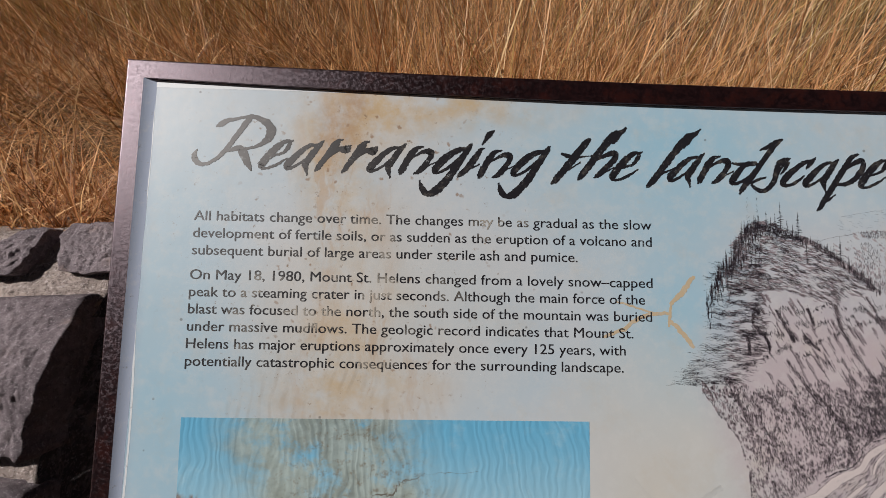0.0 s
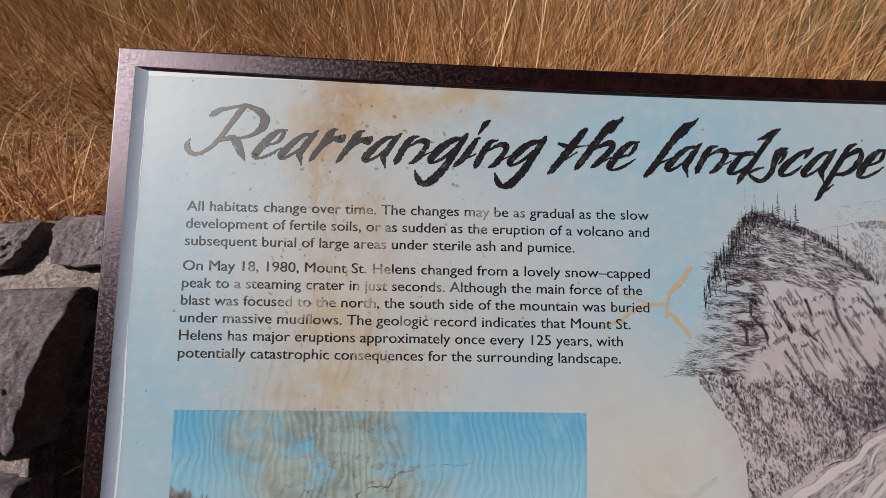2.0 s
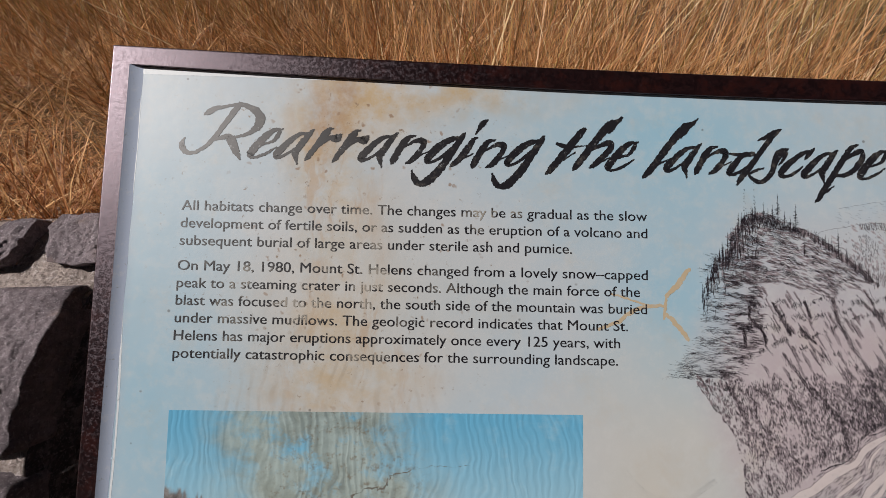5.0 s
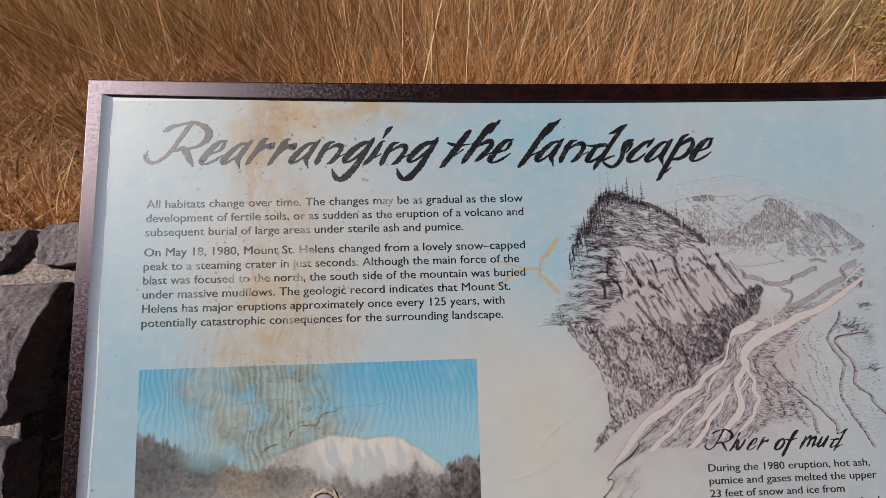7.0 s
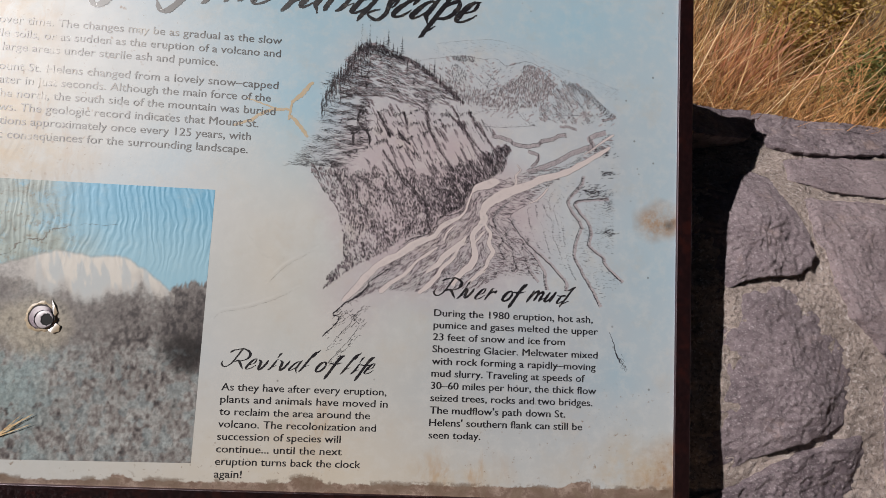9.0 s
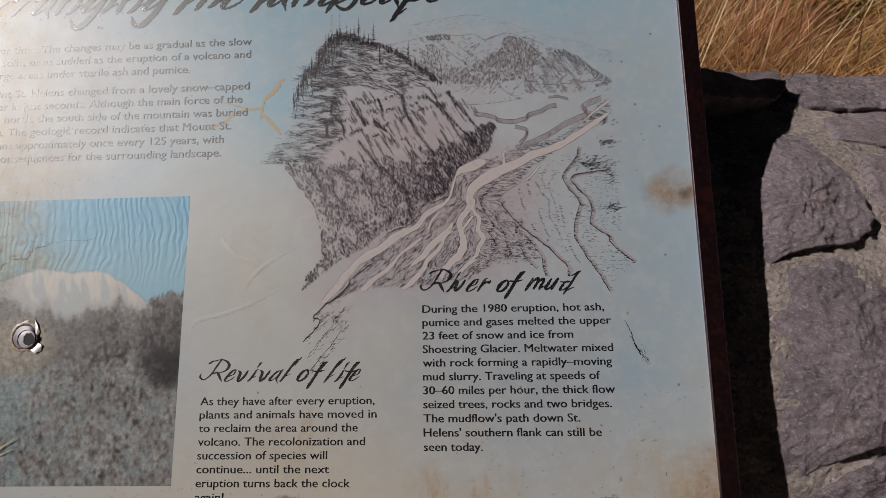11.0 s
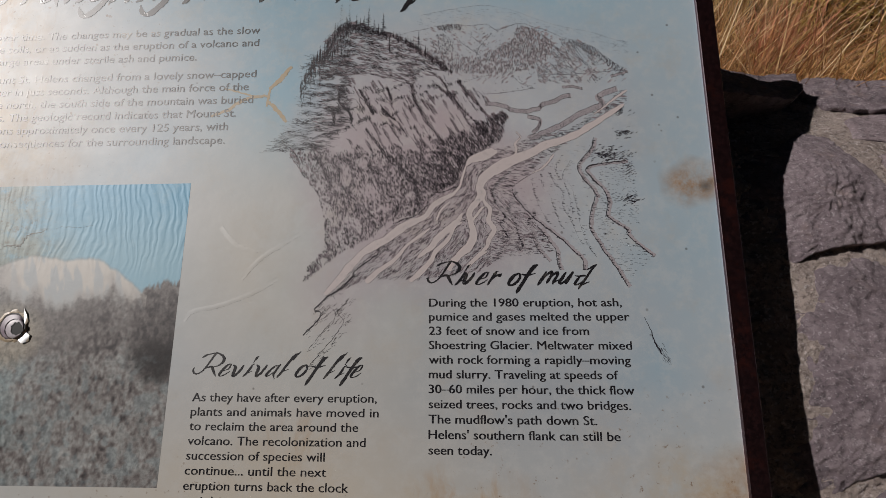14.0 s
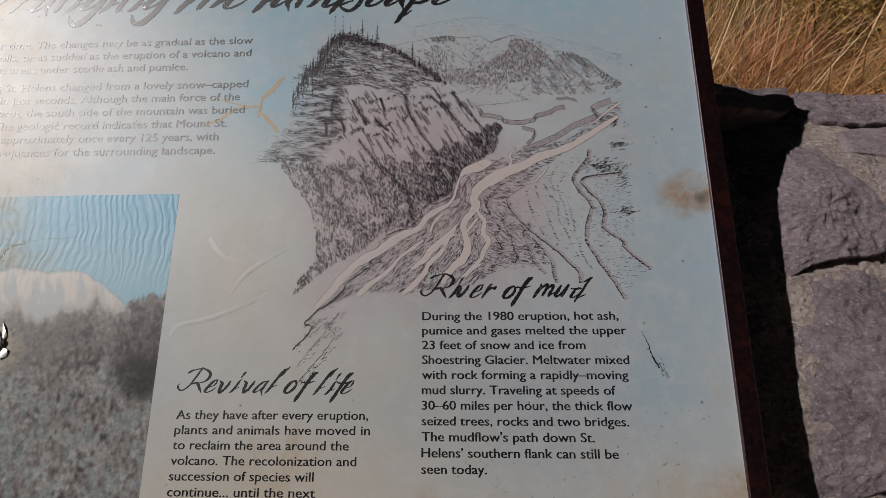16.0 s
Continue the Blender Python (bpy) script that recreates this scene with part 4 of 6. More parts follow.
glyph("n", [(0.85, 1.01, 0.06), (0.63, 0.95, 0.16), (0.43, 0.71, 0.25), (0.23, 0.38, 0.23), (0.10, 0.13, 0.23), (0.04, 0.00, 0.10)], [(0.31, 0.48, 0.04), (0.63, 0.70, 0.08), (0.92, 0.85, 0.16), (1.12, 0.83, 0.25), (1.16, 0.71, 0.21), (1.05, 0.50, 0.18), (0.85, 0.24, 0.21), (0.71, 0.10, 0.16), (0.55, 0.03, 0.08)], [(0.75, 0.12, 0.10), (0.99, 0.29, 0.06), (1.33, 0.46, 0.04)])
glyph("g", [(1.25, 0.96, 0.08), (0.96, 0.89, 0.19), (0.68, 0.74, 0.23), (0.42, 0.53, 0.27), (0.18, 0.27, 0.25), (0.08, 0.11, 0.21), (0.16, 0.02, 0.10), (0.42, 0.13, 0.10), (0.73, 0.35, 0.12), (0.97, 0.58, 0.10)], [(1.41, 1.11, 0.10), (1.31, 0.96, 0.19), (1.09, 0.62, 0.23), (0.85, 0.25, 0.25), (0.63, -0.09, 0.27), (0.37, -0.40, 0.29), (0.09, -0.66, 0.29), (-0.15, -0.74, 0.20), (-0.31, -0.62, 0.24), (-0.40, -0.42, 0.14), (-0.44, -0.28, 0.04)])
glyph("i", [(0.97, 1.06, 0.04), (0.81, 0.97, 0.14), (0.64, 0.70, 0.23), (0.44, 0.42, 0.25), (0.24, 0.19, 0.21), (0.08, 0.06, 0.16), (0.00, 0.00, 0.08)], [(0.51, 0.32, 0.08), (0.77, 0.45, 0.04)], [(0.87, 1.16, 0.04), (0.99, 1.35, 0.12), (1.11, 1.52, 0.21), (1.19, 1.61, 0.17), (1.33, 1.72, 0.04)])
glyph("t", [(1.45, 1.56, 0.08), (1.31, 1.47, 0.21), (1.10, 1.21, 0.25), (0.85, 0.89, 0.27), (0.60, 0.57, 0.27), (0.37, 0.30, 0.25), (0.16, 0.04, 0.23), (0.00, -0.12, 0.10)], [(0.37, 0.99, 0.10), (0.58, 0.91, 0.15), (0.89, 0.87, 0.12), (1.20, 0.90, 0.06), (1.45, 0.93, 0.02)], [(0.64, 0.41, 0.06), (1.03, 0.67, 0.04)])
glyph("h", [(1.80, 1.99, 0.08), (1.63, 1.81, 0.17), (1.38, 1.68, 0.34), (1.13, 1.47, 0.29), (0.88, 1.15, 0.27), (0.58, 0.76, 0.27), (0.33, 0.42, 0.25), (0.12, 0.15, 0.21), (0.00, 0.02, 0.10)], [(1.57, 1.77, 0.10), (1.42, 1.51, 0.13), (1.27, 1.34, 0.04)], [(0.48, 0.61, 0.04), (0.79, 0.81, 0.10), (1.10, 0.96, 0.17), (1.33, 0.99, 0.25), (1.37, 0.84, 0.21), (1.16, 0.59, 0.21), (0.89, 0.33, 0.21), (0.72, 0.18, 0.17), (0.60, 0.10, 0.06)], [(0.91, 0.29, 0.10), (1.30, 0.46, 0.04)])
glyph("l", [(2.00, 2.00, 0.04), (1.83, 1.84, 0.15), (1.58, 1.71, 0.29), (1.32, 1.47, 0.32), (1.06, 1.17, 0.25), (0.78, 0.81, 0.25), (0.55, 0.49, 0.25), (0.29, 0.15, 0.25), (0.12, -0.04, 0.19), (0.00, -0.17, 0.12)], [(1.64, 1.65, 0.17), (1.47, 1.43, 0.13), (1.38, 1.31, 0.04)], [(0.50, 0.32, 0.10), (0.82, 0.45, 0.06), (0.96, 0.52, 0.04)])
glyph("d", [(0.99, 0.83, 0.10), (0.61, 0.76, 0.17), (0.35, 0.49, 0.22), (0.14, 0.22, 0.25), (0.05, 0.07, 0.17), (0.27, 0.05, 0.12), (0.65, 0.24, 0.12), (0.97, 0.51, 0.15)], [(0.12, 0.79, 0.07), (0.49, 0.74, 0.15), (1.03, 0.78, 0.12)], [(1.99, 1.72, 0.08), (1.73, 1.50, 0.17), (1.46, 1.18, 0.20), (1.16, 0.76, 0.20), (0.88, 0.39, 0.22), (0.64, 0.09, 0.22), (0.43, -0.18, 0.17), (0.35, -0.33, 0.07)], [(1.17, 1.31, 0.05), (1.40, 1.40, 0.15), (1.71, 1.58, 0.18), (1.94, 1.70, 0.08)], [(0.74, 0.04, 0.10), (1.07, 0.21, 0.10), (1.32, 0.28, 0.05)])
glyph("s", [(1.48, 1.03, 0.07), (1.27, 0.93, 0.27), (1.09, 0.76, 0.30), (0.97, 0.48, 0.22), (0.88, 0.21, 0.20), (0.68, -0.06, 0.17), (0.45, -0.20, 0.15), (0.21, -0.13, 0.15), (0.00, 0.05, 0.10)], [(1.42, 0.90, 0.15), (1.30, 0.65, 0.12), (1.14, 0.46, 0.05)])
glyph("c", [(1.24, 0.98, 0.10), (0.86, 0.86, 0.17), (0.49, 0.59, 0.22), (0.20, 0.32, 0.25), (0.06, 0.10, 0.22), (0.20, 0.02, 0.12), (0.55, 0.14, 0.12), (0.90, 0.41, 0.05)], [(1.32, 1.06, 0.08), (1.13, 0.86, 0.17), (0.97, 0.68, 0.07)])
glyph("p", [(1.57, 1.28, 0.08), (1.31, 1.16, 0.18), (1.09, 0.83, 0.23), (0.86, 0.51, 0.22), (0.66, 0.19, 0.22), (0.43, -0.15, 0.22), (0.21, -0.47, 0.22), (0.07, -0.72, 0.17), (-0.06, -0.82, 0.07)], [(0.15, -0.55, 0.12), (0.41, -0.40, 0.10), (0.62, -0.26, 0.02)], [(0.89, 0.59, 0.05), (1.16, 0.78, 0.10), (1.47, 0.98, 0.18), (1.70, 1.03, 0.20), (1.73, 0.80, 0.20), (1.50, 0.48, 0.22), (1.21, 0.23, 0.17), (0.90, 0.14, 0.15), (0.61, 0.14, 0.10)])
glyph("o", [(0.98, 1.03, 0.14), (0.60, 0.85, 0.29), (0.25, 0.47, 0.33), (0.10, 0.14, 0.28), (0.33, 0.04, 0.19), (0.76, 0.27, 0.24), (1.06, 0.70, 0.24), (1.03, 1.03, 0.19)], [(1.02, 0.89, 0.09), (1.45, 0.93, 0.05)])
glyph("f", [(1.86, 1.74, 0.14), (1.52, 1.55, 0.38), (1.13, 1.08, 0.33), (0.77, 0.56, 0.33), (0.43, 0.04, 0.33), (0.13, -0.38, 0.33), (-0.02, -0.61, 0.14)], [(0.51, 0.94, 0.14), (1.02, 0.89, 0.19), (1.64, 1.02, 0.05)])
glyph("m", [(0.75, 1.08, 0.14), (0.55, 0.70, 0.28), (0.20, 0.23, 0.28), (0.00, -0.05, 0.14)], [(0.39, 0.42, 0.09), (0.89, 0.89, 0.19), (1.22, 1.03, 0.28), (1.11, 0.69, 0.24), (0.81, 0.23, 0.24), (0.71, 0.08, 0.09)], [(0.86, 0.41, 0.09), (1.35, 0.83, 0.19), (1.69, 0.97, 0.28), (1.58, 0.64, 0.24), (1.32, 0.27, 0.24), (1.22, 0.03, 0.14)], [(1.32, 0.17, 0.14), (1.90, 0.45, 0.05)])
glyph("u", [(0.57, 0.99, 0.14), (0.31, 0.61, 0.28), (0.01, 0.19, 0.28), (0.10, 0.05, 0.19), (0.48, 0.28, 0.19), (0.88, 0.70, 0.19), (1.13, 1.03, 0.14)], [(1.18, 1.02, 0.19), (0.87, 0.60, 0.28), (0.57, 0.18, 0.28), (0.51, -0.01, 0.09)])
glyph("v", [(0.06, 1.00, 0.14), (0.25, 0.81, 0.34), (0.10, 0.38, 0.33), (0.05, 0.05, 0.24), (0.43, 0.28, 0.24), (0.82, 0.75, 0.24), (0.97, 0.99, 0.14)])


def brush_letter(letter, x, base, height, z, seed, nib=1.0):
    """One letter drawn by a worn brush that leaves ragged edges."""
    rnd = random.Random(seed)
    s = Strokes(z)
    for st in GLYPHS[letter]:
        p = smooth_line([(x + qx * height, base + qy * height, w * height * nib) for qx, qy, w in st], 6)
        s.ribbon([Vector((q.x, q.y)) + Vector((rnd.uniform(-1, 1), rnd.uniform(-1, 1))) * 0.012 * height for q in p], [max(0.02 * height, q.z * rnd.uniform(0.88, 1.10)) for q in p])
        for q in (p[0], p[-1]):
            s.dash(q.x, q.y, 0.10 * height, rnd.uniform(0.2, 1.2), 0.05 * height)
    return s


def heading(letters, height, name_label, nib=1.0, z=0.00017):
    for i, (letter, x, base) in enumerate(letters):
        s = brush_letter(letter, x, base, height, z + 0.000004 * (i % 3), i + 3, nib)
        part("letter", s.verts, s.faces, HEAD_INK, sign, name_label)


heading((("R", -420, 233), ("e", -360, 235), ("a", -338, 235), ("r", -311, 235), ("r", -287, 234), ("a", -264, 234), ("n", -236, 233), ("g", -206, 234), ("i", -183, 232), ("n", -165, 231), ("g", -135, 233)), 25, "black brush lettered title")
heading((("t", -98, 230), ("h", -74, 231), ("e", -44, 231), ("l", -11, 230), ("a", 8, 231), ("n", 35, 230), ("d", 65, 229.5), ("s", 84, 229), ("c", 112, 229), ("a", 133, 228.5), ("p", 146, 228), ("e", 185, 228.5)), 25, "black brush lettered title")
heading((("R", 174, -87), ("i", 200, -87), ("v", 208, -86.5), ("e", 219.5, -87), ("r", 230, -87), ("o", 249, -88), ("f", 257, -88), ("m", 277, -87), ("u", 297, -87), ("d", 310, -88)), 11.2, "black brush lettered subtitle", 0.86)
heading((("R", -44, -170), ("e", -19, -170), ("v", -6, -170.5), ("i", 4, -170), ("v", 16, -170.3), ("a", 25, -170.2), ("l", 36, -169), ("o", 52.5, -170.5), ("f", 63, -171), ("l", 79.5, -170), ("i", 90, -171.5), ("f", 95, -171.5), ("e", 104, -171)), 10.6, "black brush lettered subtitle", 0.74)


def text_mesh(words):
    """Plain letters from the built-in font: verts and faces, and the height of a capital."""
    curve = bpy.data.curves.new("letters", "FONT")
    curve.body, curve.resolution_u, curve.offset = words, 3, 0.0
    ob = new("letters", curve)
    me = ob.evaluated_get(bpy.context.evaluated_depsgraph_get()).to_mesh()
    out = [tuple(v.co) for v in me.vertices], [tuple(f.vertices) for f in me.polygons]
    bpy.data.objects.remove(ob)
    bpy.data.curves.remove(curve)
    return out


CAP = max(v[1] for v in text_mesh("H")[0])


def paragraph(lines, x, base, leading, cap, weight=0.0):
    for i, (words, right) in enumerate(lines):
        verts, faces = text_mesh(words)
        lo, hi = min(v[0] for v in verts), max(v[0] for v in verts)
        k, c = (right - x) / (hi - lo) / 1000, cap / CAP / 1000
        y = base - leading * i
        strikes = (-weight / 2, weight / 2) if weight else (0.0,)
        moved = [((x + shift) / 1000 + (vx - lo) * k, (y - 0.0035 * (vx - lo) * k * 1000) / 1000 + vy * c, 0.00018 + 0.00002 * j) for j, shift in enumerate(strikes) for vx, vy, _ in verts]
        faces = [tuple(v + j * len(verts) for v in f) for j in range(len(strikes)) for f in faces]
        tagged(part("text_line", moved, faces, TEXT_INK, sign, "dark grey printed text line"), kind="stuff")


paragraph((("All habitats change over time. The changes may be as gradual as the slow", -8), ("development of fertile soils, or as sudden as the eruption of a volcano and", -8), ("subsequent burial of large areas under sterile ash and pumice.", -75)), -415.5, 188, 15.2, 8.6, 0.1)
paragraph((("On May 18, 1980, Mount St. Helens changed from a lovely snow\u2013capped", -8), ("peak to a steaming crater in just seconds. Although the main force of the", -15), ("blast was focused to the north, the south side of the mountain was buried", -9), ("under massive mudflows. The geologic record indicates that Mount St.", -26), ("Helens has major eruptions approximately once every 125 years, with", -33), ("potentially catastrophic consequences for the surrounding landscape.", -35)), -416, 136, 14.9, 8.6, 0.1)
paragraph((("During the 1980 eruption, hot ash,", 352), ("pumice and gases melted the upper", 358), ("23 feet of snow and ice from", 321), ("Shoestring Glacier. Meltwater mixed", 358), ("with rock forming a rapidly\u2013moving", 356), ("mud slurry. Traveling at speeds of", 344), ("30\u201360 miles per hour, the thick flow", 357), ("seized trees, rocks and two bridges.", 353), ("The mudflow's path down St.", 323), ("Helens' southern flank can still be", 342), ("seen today.", 231)), 176, -107, 12.85, 7.4, 0.32)
paragraph((("As they have after every eruption,", 129), ("plants and animals have moved in", 131), ("to reclaim the area around the", 113), ("volcano. The recolonization and", 120), ("succession of species will", 84), ("continue... until the next", 86), ("eruption turns back the clock", 106), ("again!", -14)), -41.5, -192, 12.45, 7.4, 0.1)

# ---- the ink drawing ----
HILL = [(16, 57), (35, 75), (42, 135), (54, 158), (68, 178), (80, 194), (92, 198), (106, 194), (126, 187), (150, 174), (172, 159), (199, 137), (222, 116), (241, 96), (255, 84), (246, 57), (229, 47), (209, 28), (203, 14), (172, -3), (169, -17), (136, -25), (122, -39), (90, -55), (55, -83), (59, -69), (75, -52), (73, -24), (65, 5), (49, 23), (40, 38)]
RIDGE = [(129, 184), (140, 179), (150, 173), (164, 163), (181, 151), (199, 135)]
DARK_WOOD = [(189, 58), (222, 72), (255, 92), (258, 60), (230, 46), (209, 30), (200, 12), (184, 6), (166, 10), (172, 34)]
# where the grass of the crown ends and where the woods begin, by x
CROWN_END = [(74, 130), (90, 136), (122, 131), (154, 124), (179, 131), (196, 138)]
WOOD_TOP = [(40, 52), (77, 49), (95, 47), (120, 52), (157, 53), (179, 57), (188, 66), (207, 64), (226, 78), (248, 89), (256, 94)]
CLIFF_ROWS = ([(82, 119), (94, 115), (123, 117), (151, 119), (186, 118), (208, 122)], [(77, 93), (99, 97), (118, 92), (137, 88), (158, 96), (180, 104), (206, 112)], [(82, 72), (106, 80), (125, 77), (150, 73), (176, 64)], [(100, 104), (130, 104), (160, 108), (176, 112)])
GULLIES = (([(85, 121), (82, 104), (93, 92), (96, 82)], 1.1), ([(157, 122), (161, 103), (172, 81), (189, 56)], 1.7), ([(104, 115), (114, 97), (118, 90)], 1.1), ([(132, 117), (136, 105)], 1.1), ([(180, 121), (200, 102), (220, 68)], 1.4), ([(136, 43), (149, 28), (162, 13), (164, -6)], 1.8), ([(77, 91), (78, 79)], 1.3), ([(186, 128), (206, 96), (233, 65)], 1.2), ([(127, 94), (140, 82)], 0.9), ([(112, 71), (126, 52), (139, 34)], 1.5), ([(205, 122), (222, 100), (240, 76)], 1.3), ([(60, 44), (68, 34), (78, 12)], 2.0))
CLEARINGS = [(116, 7, 10, 8), (119, 74, 9, 7), (147, 60, 12, 8), (99, -25, 9, 7), (74, -14, 7, 8), (157, 0, 6, 6), (140, 31, 6, 7), (91, 20, 6, 9), (108, 36, 6, 6), (86, -40, 7, 4), (176, 40, 5, 5), (124, -12, 6, 6)]


def tree(s, x, y, h, rnd, bold=1.0):
    s.ribbon([Vector((x, y)), Vector((x + rnd.uniform(-0.2, 0.2), y + h))], [0.6 * bold, 0.12])
    k = int(h / 1.1)
    for i in range(k):
        f = i / k
        w = (1 - f) * h * 0.15 + 0.25
        s.dash(x + rnd.uniform(-0.4, 0.4) * w, y + h * (0.12 + 0.85 * f), w * rnd.uniform(0.8, 1.8), rnd.uniform(-0.35, 0.35), 0.42 * bold)


def build_hill():
    rnd = random.Random(21)
    random.seed(21)
    s, tone = Strokes(0.00011), Strokes(0.00008)
    # grassy crown: fine strokes that run down to one side, gathered in wisps
    for _ in range(20000):
        x, y = rnd.uniform(62, 205), rnd.uniform(112, 196)
        if inside(x, y, HILL) and y > along_x(x, CROWN_END) + 4 * field(x, y, 9):
            wisp = field(x * 0.40 + y * 0.45, y * 1.5, 5, 5)
            if wisp > rnd.uniform(-0.45, 0.40):
                s.dash(x, y, rnd.uniform(1.8, 5.5), radians(-14 - 0.16 * (x - 70)) + rnd.uniform(-0.25, 0.25), rnd.uniform(0.10, 0.24))
            if rnd.random() < 0.06:
                tone.dash(x, y, rnd.uniform(4, 9), radians(-6 - 0.20 * (x - 70)) + rnd.uniform(-0.2, 0.2), rnd.uniform(0.5, 1.3))
    # level strokes that fray out at the near shoulder
    for _ in range(7600):
        y = rnd.uniform(50, 158)
        right = 88 if y > 80 else 88 - (80 - y) * 0.8
        left = 46 if y > 95 else 46 - (95 - y) * 0.80
        x = right + rnd.gauss(0, 4) - (right - left) * rnd.random() ** 1.6
        if field(x * 0.35, y * 1.4, 6, 4) > rnd.uniform(-0.35, 0.25):
            s.dash(x, y + 2 * field(x, y, 8), rnd.uniform(2.5, 8), radians(-8) + rnd.uniform(-0.3, 0.3), rnd.uniform(0.08, 0.20))
            if x > 58 and rnd.random() < 0.05:
                tone.dash(x, y, rnd.uniform(4, 9), radians(-8) + rnd.uniform(-0.2, 0.2), rnd.uniform(0.6, 1.3))
    # bare cliff: broken rows of ticks along the top of each slab, thin seams running down between them
    for k, line in enumerate(CLIFF_ROWS):
        for i, q in enumerate(smooth_line(line, 75)):
            if field(q.x, k * 90, 6, 8) < -0.02:
                continue
            for _ in range(2):
                x, y = q.x + rnd.gauss(0, 1.0), q.y + 6 * field(q.x, k * 30, 13, 2) + rnd.gauss(0, 1.3)
                s.dash(x, y, rnd.uniform(1.0, 3.6), radians(-66) + rnd.uniform(-0.4, 0.4), rnd.uniform(0.16, 0.42))
    for _ in range(250):
        x, y = rnd.uniform(84, 240), rnd.uniform(56, 132)
        if not inside(x, y, HILL) or y > along_x(x, CROWN_END) - 2 or y < along_x(x, WOOD_TOP) - 4 or field(x, y, 16, 2) < -0.05:
            continue
        d, q = rnd.uniform(5, 18), Vector((x, y))
        seam = [q + Vector((0.50, -0.87)) * d * f + Vector((rnd.uniform(-0.5, 0.5), 0)) for f in (0, 0.25, 0.5, 0.75, 1)]
        s.ribbon(seam, [0.10, 0.30, 0.24, 0.30, 0.1])
        for _ in range(int(d * 0.7)):
            f = rnd.random()
            s.dash(x + 0.50 * d * f + rnd.gauss(0.5, 0.5), y - 0.87 * d * f + rnd.gauss(0, 0.6), rnd.uniform(0.8, 2.6), radians(-64) + rnd.uniform(-0.4, 0.4), rnd.uniform(0.14, 0.36))
        if rnd.random() < 0.6:
            tone.dash(x + 0.25 * d + 1.0, y - 0.43 * d, d, radians(-60), rnd.uniform(1.0, 2.4))
    for line, deep in GULLIES:
        for q in smooth_line(line, 9):
            tone.dash(q.x, q.y, 4.5, radians(-62), deep * 1.8)
            for _ in range(11):
                s.dash(q.x + rnd.gauss(0, deep * 0.75), q.y + rnd.gauss(0, deep), rnd.uniform(1.2, 4.0), radians(-62) + rnd.uniform(-0.4, 0.4), rnd.uniform(0.18, 0.46))
    # woods on the lower slope, thin in the clearings, black over the river
    for _ in range(90000):
        x, y = rnd.uniform(34, 260), rnd.uniform(-84, 100)
        if y > along_x(x, WOOD_TOP) + 9 * field(x, y, 9, 6) + 10 * field(x * 0.86 + y * 0.5, 0, 8, 4) or not inside(x, y, HILL):
            continue
        if inside(x, y, DARK_WOOD):
            if rnd.random() < 0.62 + 0.7 * field(x * 1.2 + y * 0.6, y * 0.4, 6, 2):
                s.dash(x, y, rnd.uniform(1.5, 4.5), radians(-66) + rnd.uniform(-0.35, 0.35), rnd.uniform(0.16, 0.44))
                if rnd.random() < 0.15:
                    tone.dash(x, y, rnd.uniform(3, 6), radians(-66), rnd.uniform(1.2, 2.4))
            continue
        clear = max(1 - ((x - a) / c) ** 2 - ((y - b) / d) ** 2 for a, b, c, d in CLEARINGS) + 0.7 * field(x, y, 6, 8)
        thick = 0.50 + 0.60 * field(x * 0.9 + y * 0.4, y * 0.7, 6, 11) + 0.5 * field(x, y, 2.5, 1)
        thick += 0.45 * field(x * 0.86 + y * 0.5, (y - x) * 0.12, 11, 17)
        if clear > 0.2:
            thick *= 0.22
        if rnd.random() < thick:
            s.dash(x, y, rnd.uniform(1.0, 3.2), radians(-72) + rnd.uniform(-0.45, 0.45), rnd.uniform(0.12, 0.34))
            if rnd.random() < 0.11:
                tone.dash(x, y, rnd.uniform(2.5, 5.5), radians(-72) + rnd.uniform(-0.3, 0.3), rnd.uniform(1.0, 2.2))
    # thickets and trees along the skyline: a deep ragged stand over the near shoulder, a hedge down the far one
    for _ in range(380):
        x = rnd.uniform(40, 92)
        top = np.interp(x, [42, 51, 58, 67, 74, 80, 92], [128, 147, 160, 171, 183, 192, 194])
        y = top - abs(rnd.gauss(0, 15)) + 1
        h = rnd.uniform(3, 9) * (1.25 - abs(x - 68) / 60)
        s.dash(x, y, h, radians(90) + rnd.uniform(-0.2, 0.2), rnd.uniform(0.14, 0.40))
        if rnd.random() < 0.30:
            tree(s, x, y - 1, h + 2, rnd, 0.7)
        if x > 50 and rnd.random() < 0.2:
            tone.dash(x, y, h, radians(90), rnd.uniform(0.6, 1.4))
    for _ in range(700):
        x = rnd.uniform(76, 130)
        top = np.interp(x, [76, 92, 106, 126, 130], [190, 193, 189, 183, 181]) + 2.0 * field(x, 0, 3, 6)
        s.dash(x, top - abs(rnd.gauss(0, 3.6)), rnd.uniform(1.5, 5.5), radians(90) + rnd.uniform(-0.3, 0.3), rnd.uniform(0.14, 0.40))
    for (ax, ay), (bx, by) in zip(RIDGE, RIDGE[1:]):
        k = int(math.hypot(bx - ax, by - ay) * 1.05)
        for i in range(k):
            f = i / k
            tree(s, ax + (bx - ax) * f + rnd.uniform(-1.5, 1.5), ay + (by - ay) * f + rnd.uniform(-8, -3), rnd.uniform(4, 10), rnd, 0.9)
            tone.dash(ax + (bx - ax) * f, ay + (by - ay) * f - 2.5, rnd.uniform(3, 6), radians(90), 1.0)
